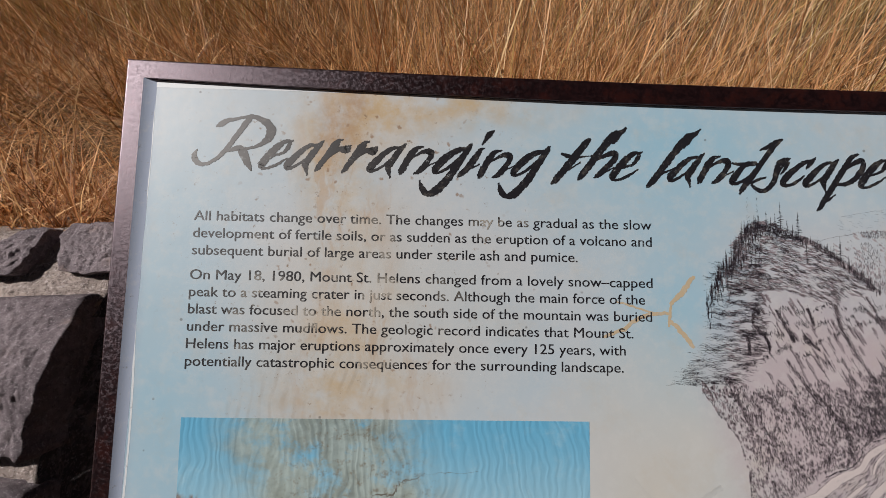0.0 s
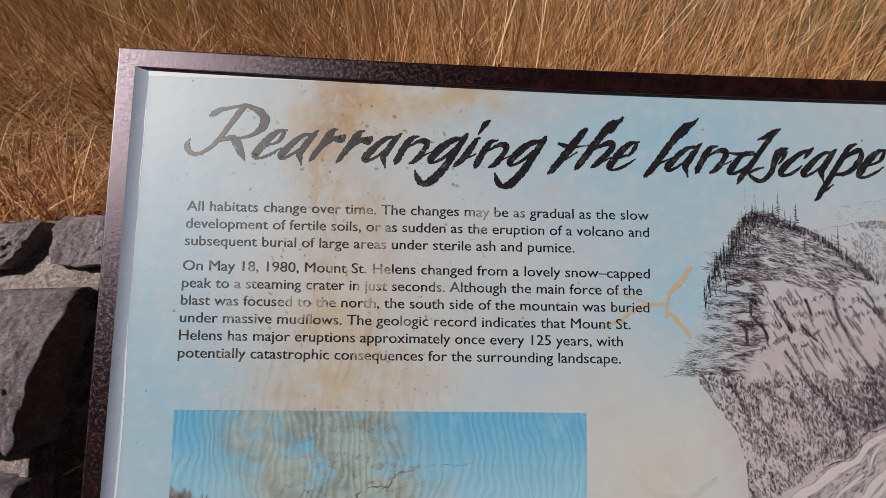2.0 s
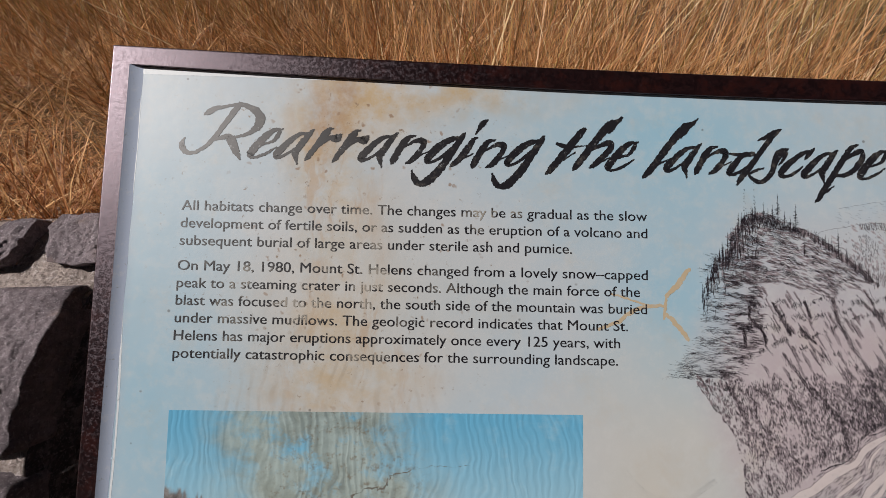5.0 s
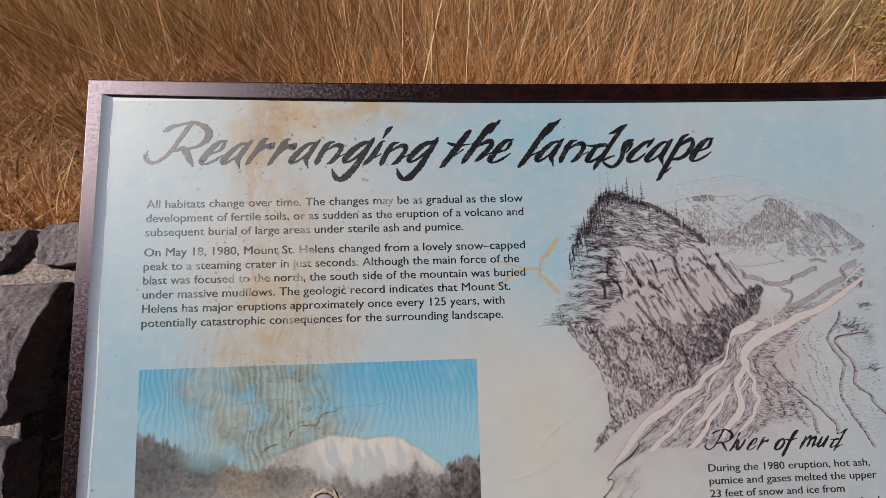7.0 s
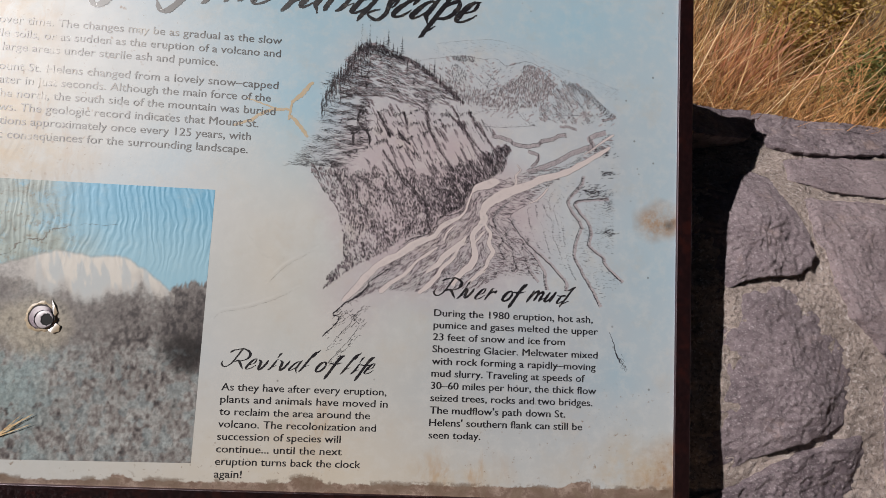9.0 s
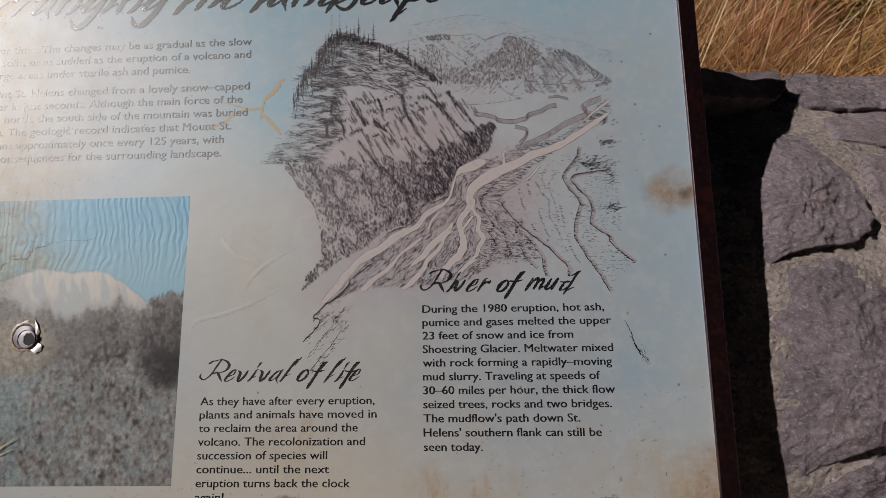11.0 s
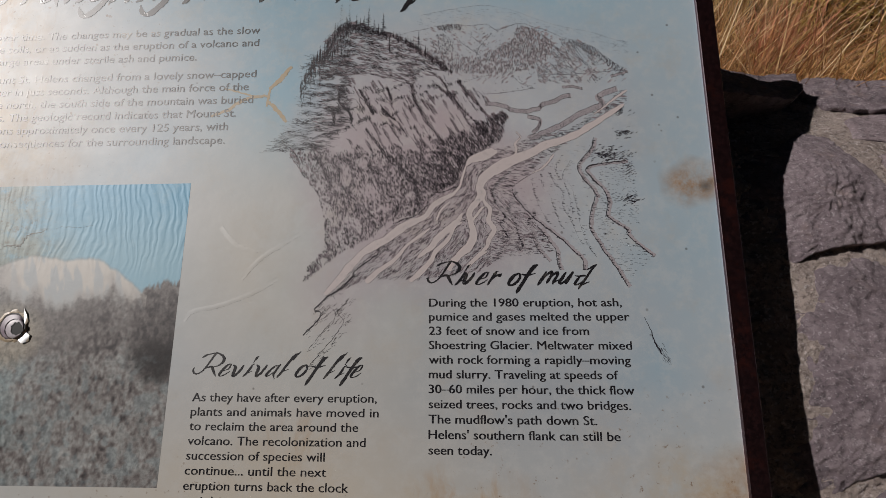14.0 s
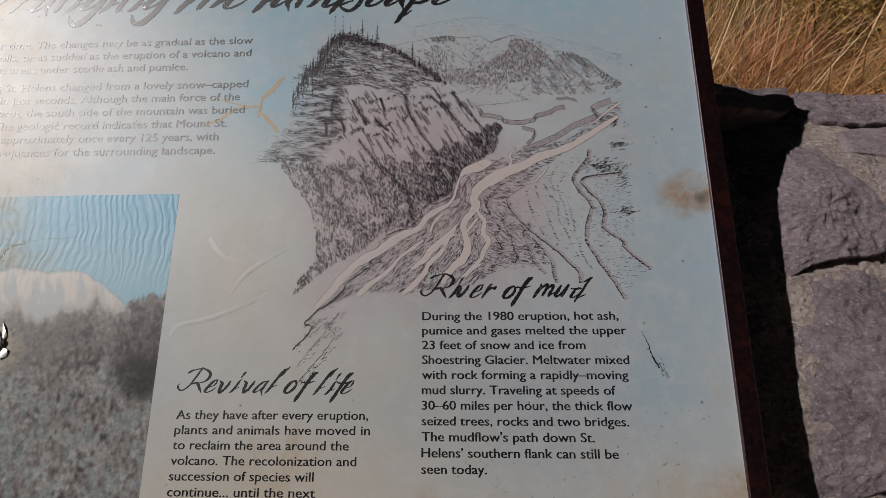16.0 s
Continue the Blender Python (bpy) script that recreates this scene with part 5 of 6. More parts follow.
    for x, y, h in ((110, 190, 24), (105, 190, 14), (97, 190, 16), (101, 190, 11), (116, 186, 12), (121, 184, 10), (126, 182, 24), (164, 160, 24), (158, 163, 13), (171, 154, 12), (133, 158, 22), (74, 178, 18), (67, 166, 16), (59, 156, 14), (52, 142, 13), (90, 188, 14), (46, 118, 14)):
        tree(s, x, y, h, rnd)
    # two bare snags, worn faint
    for x, y, h in ((80, 190, 30), (89, 192, 36)):
        for k in range(int(h * 1.1)):
            if rnd.random() < 0.62:
                s.dash(x + rnd.gauss(0, 0.5), y + k / 1.1, rnd.uniform(0.8, 2.2), rnd.choice((radians(90), 0.2)) + rnd.uniform(-0.3, 0.3), 0.30)
    tagged(part("grey_wash", tone.verts, tone.faces, TONE, sign, "soft grey wash under the ink cliff"), kind="stuff")
    tagged(part("hillside_drawing", s.verts, s.faces, DRAW_INK, sign, "black ink drawing of a wooded cliff"), kind="stuff")


FAR_RIDGE = [(142, 172), (148, 180), (170, 185), (196, 189), (216, 187), (235, 188), (247, 181), (268, 188), (285, 183), (298, 178), (315, 169), (329, 165), (346, 156), (359, 143), (373, 132)]
FAR_WOOD = [(216, 146), (222, 132), (250, 130), (289, 136), (300, 150), (305, 163), (285, 181), (268, 186), (262, 170), (240, 156)]
LOW_WOOD = [(168, 150), (180, 142), (200, 133), (222, 131), (222, 150), (196, 156), (176, 160)]


def build_far():
    rnd = random.Random(8)
    random.seed(8)
    s, tone = Strokes(0.00011), Strokes(0.00008)
    line = smooth_line(FAR_RIDGE, 8)
    s.ribbon([q + Vector((0, rnd.uniform(-0.5, 0.5))) for q in line], [rnd.uniform(0.08, 0.4) for _ in line])
    for _ in range(34000):
        x, y = rnd.uniform(160, 376), rnd.uniform(118, 190)
        top = along_x(x, FAR_RIDGE)
        if y > top + 1 or inside(x, y, HILL):
            continue
        if inside(x, y, FAR_WOOD):
            dense = 0.50 + 0.8 * field(x, y, 4, 3) + 0.2 * (y > 150)
            if rnd.random() < dense:
                s.dash(x, y, rnd.uniform(1.0, 3.0), radians(90) + rnd.uniform(-0.3, 0.3), rnd.uniform(0.10, 0.28))
                if rnd.random() < 0.22:
                    tone.dash(x, y, rnd.uniform(2, 4), radians(90), rnd.uniform(0.9, 2.0))
        elif inside(x, y, LOW_WOOD):
            if rnd.random() < 0.48 + 0.6 * field(x, y, 5, 3):
                s.dash(x, y, rnd.uniform(1.0, 3.2), radians(90) + rnd.uniform(-0.3, 0.3), rnd.uniform(0.10, 0.28))
                if rnd.random() < 0.22:
                    tone.dash(x, y, rnd.uniform(2, 4), radians(90), rnd.uniform(0.9, 2.0))
        elif x > 318 and top - 9 < y < top - 0.5 and x < 372 and rnd.random() < 0.55:
            s.dash(x, y, rnd.uniform(1.2, 3), radians(80) + rnd.uniform(-0.4, 0.4), rnd.uniform(0.2, 0.42))
        elif abs(x - 196) < 13 and y > 183 and rnd.random() < 0.8 or (x - 190) ** 2 / 130 + (y - 166) ** 2 / 110 < 1 + field(x, y, 6, 2) and rnd.random() < 0.3:
            s.dash(x, y, rnd.uniform(1.2, 3), radians(90) + rnd.uniform(-0.4, 0.4), rnd.uniform(0.16, 0.36))
        elif 286 < x < 345 and y < 168 and field(x + 0.6 * y, y * 0.3, 6, 7) > -0.05 and rnd.random() < 0.34:
            s.dash(x, y, rnd.uniform(1.5, 5), radians(-50) + rnd.uniform(-0.25, 0.25), rnd.uniform(0.12, 0.32))
            if rnd.random() < 0.12:
                tone.dash(x, y, rnd.uniform(2, 6), radians(-50), rnd.uniform(0.8, 1.8))
        elif rnd.random() < 0.03:
            if rnd.random() < 0.4:
                tone.dash(x, y, rnd.uniform(3, 7), radians(-34 if x < 225 else 36), rnd.uniform(0.8, 1.8))
            s.dash(x, y, rnd.uniform(1, 4), radians(-34 if x < 225 else 36) + rnd.uniform(-0.25, 0.25), rnd.uniform(0.14, 0.3))
    # spurs, gullies and the foot of the hills
    for path in ([(205, 170), (217, 160), (228, 152)], [(216, 178), (226, 168), (236, 160)], [(240, 176), (228, 162), (224, 152)], [(292, 176), (312, 150), (330, 132)], [(326, 160), (334, 148), (346, 138)], [(212, 108), (238, 108), (262, 110), (281, 113)], [(260, 127), (270, 118), (281, 112)], [(290, 128), (316, 127), (349, 129), (374, 130)], [(205, 118), (222, 126), (240, 129)]):
        p = [q + Vector((rnd.uniform(-0.4, 0.4), rnd.uniform(-0.4, 0.4))) for q in smooth_line(path, 8)]
        s.ribbon(p, [rnd.uniform(0.12, 0.45) for _ in p])
        for q in p:
            s.dash(q.x + rnd.uniform(-2, 2), q.y + rnd.uniform(0, 3), rnd.uniform(1.5, 4.5), radians(-52) + rnd.uniform(-0.3, 0.3), 0.24)
    tagged(part("grey_wash", tone.verts, tone.faces, PALE_TONE, sign, "soft grey wash under the ink hills"), kind="stuff")
    tagged(part("far_hills_drawing", s.verts, s.faces, FAR_INK, sign, "ink drawing of low wooded hills"), kind="stuff")
    s = Strokes(0.00009)
    peak = smooth_line([(166, 202), (202, 208), (232, 211), (262, 204), (288, 192), (315, 182), (342, 175), (362, 167), (376, 163)], 8)
    s.ribbon([q + Vector((0, rnd.uniform(-0.4, 0.4))) for q in peak], [rnd.uniform(0.05, 0.45) for _ in peak])
    for _ in range(260):
        q = rnd.choice(peak)
        s.dash(q.x + rnd.uniform(-4, 4), q.y - rnd.uniform(0, 15), rnd.uniform(1.5, 5), radians(-22) + rnd.uniform(-0.5, 0.5), 0.22)
    for x, y, h in ((376, 160, 9), (380, 150, 12), (352, 170, 6), (366, 158, 8)):
        s.dash(x, y, h, radians(42), 0.4)
    tagged(part("snow_peak_drawing", s.verts, s.faces, GREY_INK, sign, "faint grey drawing of a snowy summit"), kind="stuff")


# the mud's threads in the drawing: each a line of points with its width, in millimetres
THREADS = (
    [(370, 93, 3.5), (351, 80, 5.3), (333, 69, 6.4), (316, 59, 7.0), (293, 52, 8.1), (276, 43, 8.7), (258, 36, 10.4), (241, 27, 11.5), (230, 19, 9.2), (225, 8, 8.0), (227, 1, 8.0), (221, -7, 6.2), (215, -16, 6.2), (216, -27, 5.6), (218, -38, 7.2), (214, -50, 7.8), (205, -58, 6.6), (198, -66, 6.0), (194, -73, 5.5)],
    [(228, 0, 3.4), (230, -7, 3.4), (235, -15, 3.9), (233, -25, 4.5), (238, -34, 5.0), (233, -44, 4.4), (229, -53, 3.3), (222, -59, 2.8), (212, -69, 2.7)],
    [(243, 46, 2.9), (236, 44, 9.3), (228, 41, 9.9), (218, 37, 7.0), (212, 31, 2.3)],
    [(262, 66, 1.2), (266, 60, 1.2), (261, 53, 2.3), (262, 45, 2.3), (257, 37, 1.7)],
    [(212, 31, 1.7), (208, 19, 2.3), (206, 11, 2.3), (199, 2, 3.4), (187, -4, 5.7), (179, -10, 5.7), (171, -21, 5.1), (157, -27, 7.4), (145, -34, 8.5), (134, -43, 7.3), (123, -48, 8.4), (112, -56, 6.7), (101, -67, 7.3), (93, -78, 7.2), (85, -87, 6.1), (77, -95, 4.0)],
    [(177, -32, 1.7), (165, -40, 3.4), (154, -49, 2.8), (146, -59, 3.9), (135, -68, 4.4), (124, -76, 5.5), (116, -84, 5.0)],
    [(208, -17, 1.7), (204, -24, 5.1), (196, -32, 6.7), (184, -42, 6.7), (176, -52, 5.6), (165, -60, 2.8)],
    [(208, -26, 1.1), (201, -31, 2.8), (193, -44, 3.9), (182, -55, 4.4), (176, -66, 5.0), (165, -77, 4.9), (158, -83, 3.8)],
    [(229, -11, 2.3), (222, -19, 2.8), (218, -25, 2.2)],
    [(231, -55, 1.7), (222, -61, 2.2), (212, -71, 2.7)],
    [(196, -5, 1.7), (187, -14, 2.3), (183, -24, 2.3)],
    [(374, 108, 2.0), (362, 100, 2.4), (352, 92, 1.6), (340, 82, 1.2)],
    [(298, 41, 1.8), (293, 34, 2.0), (286, 27, 1.8), (276, 22, 0.8)],
)
FLOW = [(262, 53), (279, 61), (316, 67), (370, 109), (374, 93), (316, 57), (292, 38), (256, 7), (260, -5), (281, -31), (294, -56), (277, -59), (245, -61), (222, -75), (168, -82), (118, -81), (91, -92), (112, -65), (140, -29), (179, 2), (208, 31), (242, 48)]
FAN = [(298, 41), (338, 58), (326, 37), (335, 2), (331, -15), (328, -32), (334, -46), (319, -63), (289, -34), (259, 1)]
BANK = [(329, 27), (347, -7), (345, -21), (363, -41), (384, -61), (359, -89), (328, -32), (335, -1), (320, 28)]


def build_river():
    rnd = random.Random(31)
    random.seed(31)
    ink, pale, tone = Strokes(0.00011), Strokes(0.00014), Strokes(0.00008)
    runs = []
    for k, thread in enumerate(THREADS):
        p = smooth_line(thread, 9)
        line = [Vector((q.x + 0.8 * field(i, k * 40, 6), q.y + 0.8 * field(i, k * 40, 6, 5))) for i, q in enumerate(p)]
        wide = [max(0.6, q.z * (1 + 0.22 * field(i, k * 30, 4, 4))) for i, q in enumerate(p)]
        wide[0] *= 0.3
        wide[-1] *= 0.5
        pale.ribbon(line, wide)
        runs += [(line[i].x, line[i].y, line[min(i + 1, len(line) - 1)].x - line[max(i - 1, 0)].x, line[min(i + 1, len(line) - 1)].y - line[max(i - 1, 0)].y, wide[i]) for i in range(len(line))]
        for sgn in (-1, 1):
            edge = []
            for i in range(len(line)):
                d = line[min(i + 1, len(line) - 1)] - line[max(i - 1, 0)]
                edge.append(line[i] + Vector((-d.y, d.x)).normalized() * sgn * (wide[i] / 2 + 0.1))
            ink.ribbon(edge, [rnd.uniform(0.1, 0.42) for _ in edge])
    runs = np.array(runs)
    # grey mud between the threads: short strokes that follow the nearest one
    for _ in range(44000):
        x, y = rnd.uniform(88, 376), rnd.uniform(-94, 110)
        if not inside(x, y, FLOW):
            continue
        far = np.hypot(runs[:, 0] - x, runs[:, 1] - y)
        i = int(np.argmin(far))
        if np.any(far < runs[:, 4] / 2 + 0.2) or rnd.random() > 0.62 + 0.7 * field(x, y, 9, 3):
            continue
        turn = math.atan2(runs[i, 3], runs[i, 2])
        if x > 236:
            turn = 0.5 * turn if abs(turn) < 1.5 else radians(-8)
        ink.dash(x, y, rnd.uniform(1.5, 4.6), turn + rnd.uniform(-0.2, 0.2), rnd.uniform(0.08, 0.26))
        if rnd.random() < 0.10:
            tone.dash(x, y, rnd.uniform(3, 8), turn + rnd.uniform(-0.2, 0.2), rnd.uniform(0.8, 1.8))
    # ragged dark banks
    for line, wide in (([(143, -36), (140, -43), (128, -49), (126, -57), (115, -65), (104, -74), (102, -80), (91, -89), (83, -96)], 1.2), ([(207, 11), (190, 5), (176, 1), (174, -8), (165, -18), (148, -24), (140, -27)], 0.9), ([(130, -52), (118, -60), (106, -70), (94, -84)], 0.5)):
        p = [q + Vector((rnd.uniform(-0.7, 0.7), rnd.uniform(-0.7, 0.7))) for q in smooth_line(line, 8)]
        ink.ribbon(p, [wide * rnd.uniform(0.3, 1.1) for _ in p])
        for q in p:
            ink.dash(q.x + rnd.uniform(0, 3), q.y - rnd.uniform(0, 2.5), rnd.uniform(1, 3.5), radians(-40) + rnd.uniform(-0.4, 0.4), 0.26)
    # contour lines hung with short ticks
    ticked = (
        ([(256, 7), (259, -2), (268, -14), (278, -25), (289, -34), (302, -45), (312, -56), (319, -63), (320, -73)], 0.9, 1),
        ([(281, -33), (289, -45), (295, -54), (296, -65), (298, -73)], 0.6, 1),
        ([(256, 7), (261, 12), (275, 21)], 0.4, 0),
        ([(338, 58), (334, 46), (326, 37), (320, 28), (324, 17), (335, 2), (335, -4), (331, -15), (328, -32), (334, -46), (344, -63), (351, -74), (359, -89)], 0.8, 1),
        ([(367, 33), (347, 31), (329, 27), (333, 16), (343, 5), (347, -7), (345, -21), (352, -28), (362, -35), (363, -41), (374, -52), (384, -61)], 1.0, 1),
        ([(253, 24), (241, 13), (236, 4), (240, -8), (245, -16), (248, -22), (243, -28), (248, -36), (250, -45), (245, -53), (239, -61)], 0.2, 2),
        ([(260, 4), (251, -11), (254, -22), (259, -31), (261, -42), (264, -50), (258, -56)], 0.2, 2),
        ([(273, -14), (276, -20), (270, -25), (273, -34), (275, -45), (280, -56), (288, -64)], 0.2, 2),
        ([(275, 17), (277, 3), (279, -3), (284, -17), (289, -28)], 0.12, 1),
        ([(284, 22), (286, 8), (293, -2), (296, -16), (303, -34)], 0.12, 1),
        ([(292, 23), (297, 12), (304, 3), (304, -12), (311, -26), (316, -40), (321, -51)], 0.14, 1),
        ([(314, 35), (305, 17), (313, 8), (317, -12), (319, -26), (324, -46), (331, -60)], 0.14, 1),
        ([(306, 40), (298, 26), (306, 12), (311, -4), (313, -20)], 0.12, 1),
    )
    shade = Strokes(0.000085)
    for k, (line, wide, ticks) in enumerate(ticked):
        p = [q + Vector((1.0 * field(i, k * 60, 4), 1.0 * field(i, k * 60, 4, 9))) for i, q in enumerate(smooth_line(line, 9))]
        ink.ribbon(p, [wide * rnd.uniform(0.35, 1.1) for _ in p])
        if ticks == 2 or wide > 0.5:
            shade.ribbon([q + Vector((2.2, -0.6)) for q in p], [rnd.uniform(2.2, 4.2) for _ in p])
        for q in p:
            for _ in range(ticks + (wide > 0.5)):
                if field(q.x, q.y, 9, k) > -0.2:
                    ink.dash(q.x + rnd.uniform(0.2, 1.8), q.y - rnd.uniform(0, 1.6), rnd.uniform(1.2, 3.4), radians(-14) + rnd.uniform(-0.3, 0.3), rnd.uniform(0.24, 0.48))
    for _ in range(5200):
        x, y = rnd.uniform(256, 386), rnd.uniform(-90, 60)
        if inside(x, y, BANK) and rnd.random() < 0.45 or inside(x, y, FAN) and rnd.random() < 0.09:
            ink.dash(x, y, rnd.uniform(1.5, 5), radians(-6) + rnd.uniform(-0.15, 0.15), rnd.uniform(0.10, 0.22))
    # cut terraces on the valley floor: a dark lip, a hatched face, a thin foot
    for line, deep in (([(364, 113), (345, 105), (349, 97), (337, 91), (323, 85), (311, 77), (299, 71), (285, 65), (274, 61)], 6.0), ([(376, 130), (367, 127), (359, 125)], 2.5), ([(232, 100), (252, 96), (257, 92), (272, 90), (286, 93), (289, 97), (301, 100), (310, 105), (318, 106)], 4.5), ([(310, 114), (319, 115), (330, 112)], 2.5), ([(274, 84), (286, 80), (284, 72), (278, 66)], 4.0)):
        p = [q + Vector((rnd.uniform(-0.3, 0.3), 0.9 * field(i, deep * 30, 3))) for i, q in enumerate(smooth_line(line, 9))]
        ink.ribbon(p, [rnd.uniform(0.22, 0.62) for _ in p])
        ink.ribbon([q + Vector((0.5, -deep + 0.8 * field(q.x, q.y, 3))) for q in p], [rnd.uniform(0.15, 0.42) for _ in p])
        shade.ribbon([q + Vector((0.25, -deep * 0.5)) for q in p], [deep * 0.92 for _ in p])
        for a, b in zip(p, p[1:]):
            for f in (0.1, 0.6):
                q = a.lerp(b, f)
                ink.dash(q.x + 0.3, q.y - deep * 0.5, deep * rnd.uniform(0.75, 1.0), radians(94) + rnd.uniform(-0.15, 0.15), rnd.uniform(0.06, 0.17))
    # scrub at the far bank
    for cx, cy, rx, ry, count in ((352, 40, 20, 9, 190), (368, 62, 9, 5, 60), (362, 86, 12, 5, 60), (369, 25, 5, 12, 40), (368, -6, 9, 5, 60)):
        for _ in range(count):
            ink.dash(cx + rnd.gauss(0, rx * 0.5), cy + rnd.gauss(0, ry * 0.45) + 0.25 * rnd.gauss(0, rx * 0.4), rnd.uniform(1.5, 5), radians(22) + rnd.uniform(-0.3, 0.3), rnd.uniform(0.2, 0.6))
    for _ in range(420):
        ink.dash(rnd.uniform(340, 375), rnd.uniform(-30, 30), rnd.uniform(1, 3), radians(-10) + rnd.uniform(-0.3, 0.3), rnd.uniform(0.1, 0.24))
    # tongue of mud that runs out below
    for line, w in (([(104, -78), (92, -90), (80, -97), (68, -109), (74, -112), (70, -121), (58, -133)], 1.3), ([(100, -100), (90, -112), (96, -120), (88, -134), (76, -148), (66, -160)], 0.5), ([(74, -112), (84, -108), (88, -116), (78, -128), (64, -146)], 0.35)):
        p = smooth_line(line, 7)
        ink.ribbon([q + Vector((rnd.uniform(-0.4, 0.4), rnd.uniform(-0.4, 0.4))) for q in p], [w * rnd.uniform(0.4, 1.1) for _ in p])
        for q in p:
            for _ in range(2):
                ink.dash(q.x + rnd.uniform(0, 7), q.y + rnd.uniform(-2, 4), rnd.uniform(2, 6), radians(35) + rnd.uniform(-0.3, 0.3), 0.2)
    # the small dark fleck beside the text, its foot washed out in blue
    fleck = smooth_line([(371, -117), (376, -129), (379, -140), (384, -150)], 6)
    ink.ribbon([q + Vector((rnd.uniform(-0.4, 0.4), 0)) for q in fleck], [0.3 + 1.3 * (i / len(fleck)) * rnd.uniform(0.5, 1.2) for i in range(len(fleck))])
    for _ in range(46):
        f = rnd.random()
        ink.dash(381 + 9 * f + rnd.gauss(0, 1.6), -141 - 17 * f, rnd.uniform(2, 6), radians(-58) + rnd.uniform(-0.25, 0.25), rnd.uniform(0.12, 0.3))
    tagged(part("grey_wash", tone.verts, tone.faces, TONE, sign, "soft grey wash in the ink river"), kind="stuff")
    tagged(part("light_wash", shade.verts, shade.faces, PALE_TONE, sign, "light grey wash along the cut banks"), kind="stuff")
    tagged(part("mud_channel", pale.verts, pale.faces, WASH, sign, "pale winding mud channels in the drawing"), kind="stuff")
    tagged(part("river_drawing", ink.verts, ink.faces, DRAW_INK, sign, "ink flow lines of a river of mud"), kind="stuff")


build_hill(), build_far(), build_river()

# ---- grass and weeds behind the wall ----
BACK = 0.31


def blades(name, material, label, count, area, height, width, lean, bend, seed, levels=5, drift=0.0, keep=None, lift=0.0, heads=0.0):
    """Many thin curved stems as one mesh: each a tapered strip, some with a seed head."""
    rnd = np.random.RandomState(seed)
    x0, x1, y0, y1 = area
    verts, faces = [], []
    made = 0
    while made < count:
        x, y = rnd.uniform(x0, x1), y0 + (y1 - y0) * rnd.uniform() ** 1.4
        if keep and not keep(x, y):
            made += 1
            continue
        made += 1
        h = rnd.uniform(*height) * (1 + 0.25 * field(x, y, 0.35, seed))
        a = rnd.uniform(0, 2 * math.pi)
        tip = abs(rnd.normal(0, lean))
        dx, dy = math.cos(a) * tip + drift + 0.06 * field(x, y, 0.5, seed + 2), math.sin(a) * tip
        c = rnd.uniform(0, bend)
        reach = h * (1 + c) / math.sqrt(1 + dx * dx + dy * dy)
        if y + dy * reach < BACK - 0.05:
            dy = abs(dy)
        face = rnd.uniform(0, math.pi)
        sx, sy = math.cos(face), math.sin(face)
        w = width[0] + (width[1] - width[0]) * rnd.uniform() ** 2.2
        z = ground_height(x, y) - 0.01 + lift * rnd.uniform()
        n0 = len(verts)
        head = rnd.uniform() < heads
        for i in range(levels):
            f = i / (levels - 1)
            out = f + c * f * f
            up = h * f * (1 - 0.35 * c * f) / math.sqrt(1 + dx * dx + dy * dy)
            run = h / math.sqrt(1 + dx * dx + dy * dy)
            px, py, pz = x + run * dx * out, y + run * dy * out, z + up
            ww = w * (1 - 0.75 * f) * (2.6 if head and i == levels - 2 else 1)
            verts.append((px - sx * ww / 2, py - sy * ww / 2, pz))
            verts.append((px + sx * ww / 2, py + sy * ww / 2, pz))
        for i in range(levels - 1):
            k = n0 + 2 * i
            faces.append((k, k + 1, k + 3, k + 2))
    ob = new(name, mesh_of(name, verts, faces, material))
    return tagged(ob, label, "grass", kind="stuff")


def open_ground(x, y, golden=None):
    """Where the tall stems stand: they leave the strip along the wall to litter, and thin out round the bushes."""
    edge = 0.95 if x < -0.35 else 0.45 if x < 0.6 else 0.66 if x < 0.9 else 0.95
    thin = 0.35 if 0.95 < x < 1.75 and y < 1.25 else 0.80 if x > 0.7 else 1.0
    if golden is not None and (field(x, y, 0.4, 15) * 0.5 + x > 0.85) != golden:
        return False
    return y > edge + 0.12 * field(x, y, 0.3) and field(x, y, 0.16, 7) + 0.5 * field(x, y, 0.06, 9) > -0.12 and field(x * 9.1, y * 7.7, 0.05, 2) * 0.5 + 0.5 < thin


def hollows(x, y):
    """Litter lies in drifts, with dark hollows between."""
    bare = max(1 - math.hypot((x + 0.93) / 0.30, (y - 0.64) / 0.17), 1 - math.hypot((x + 0.64) / 0.20, (y - 0.78) / 0.16))
    return field(x, y, 0.17, 12) + 0.5 * field(x, y, 0.07, 3) - 0.4 * max(0.0, bare) > -0.22


def wall_strip(x, y):
    return y < 0.50 if 0.92 < x < 1.5 else True


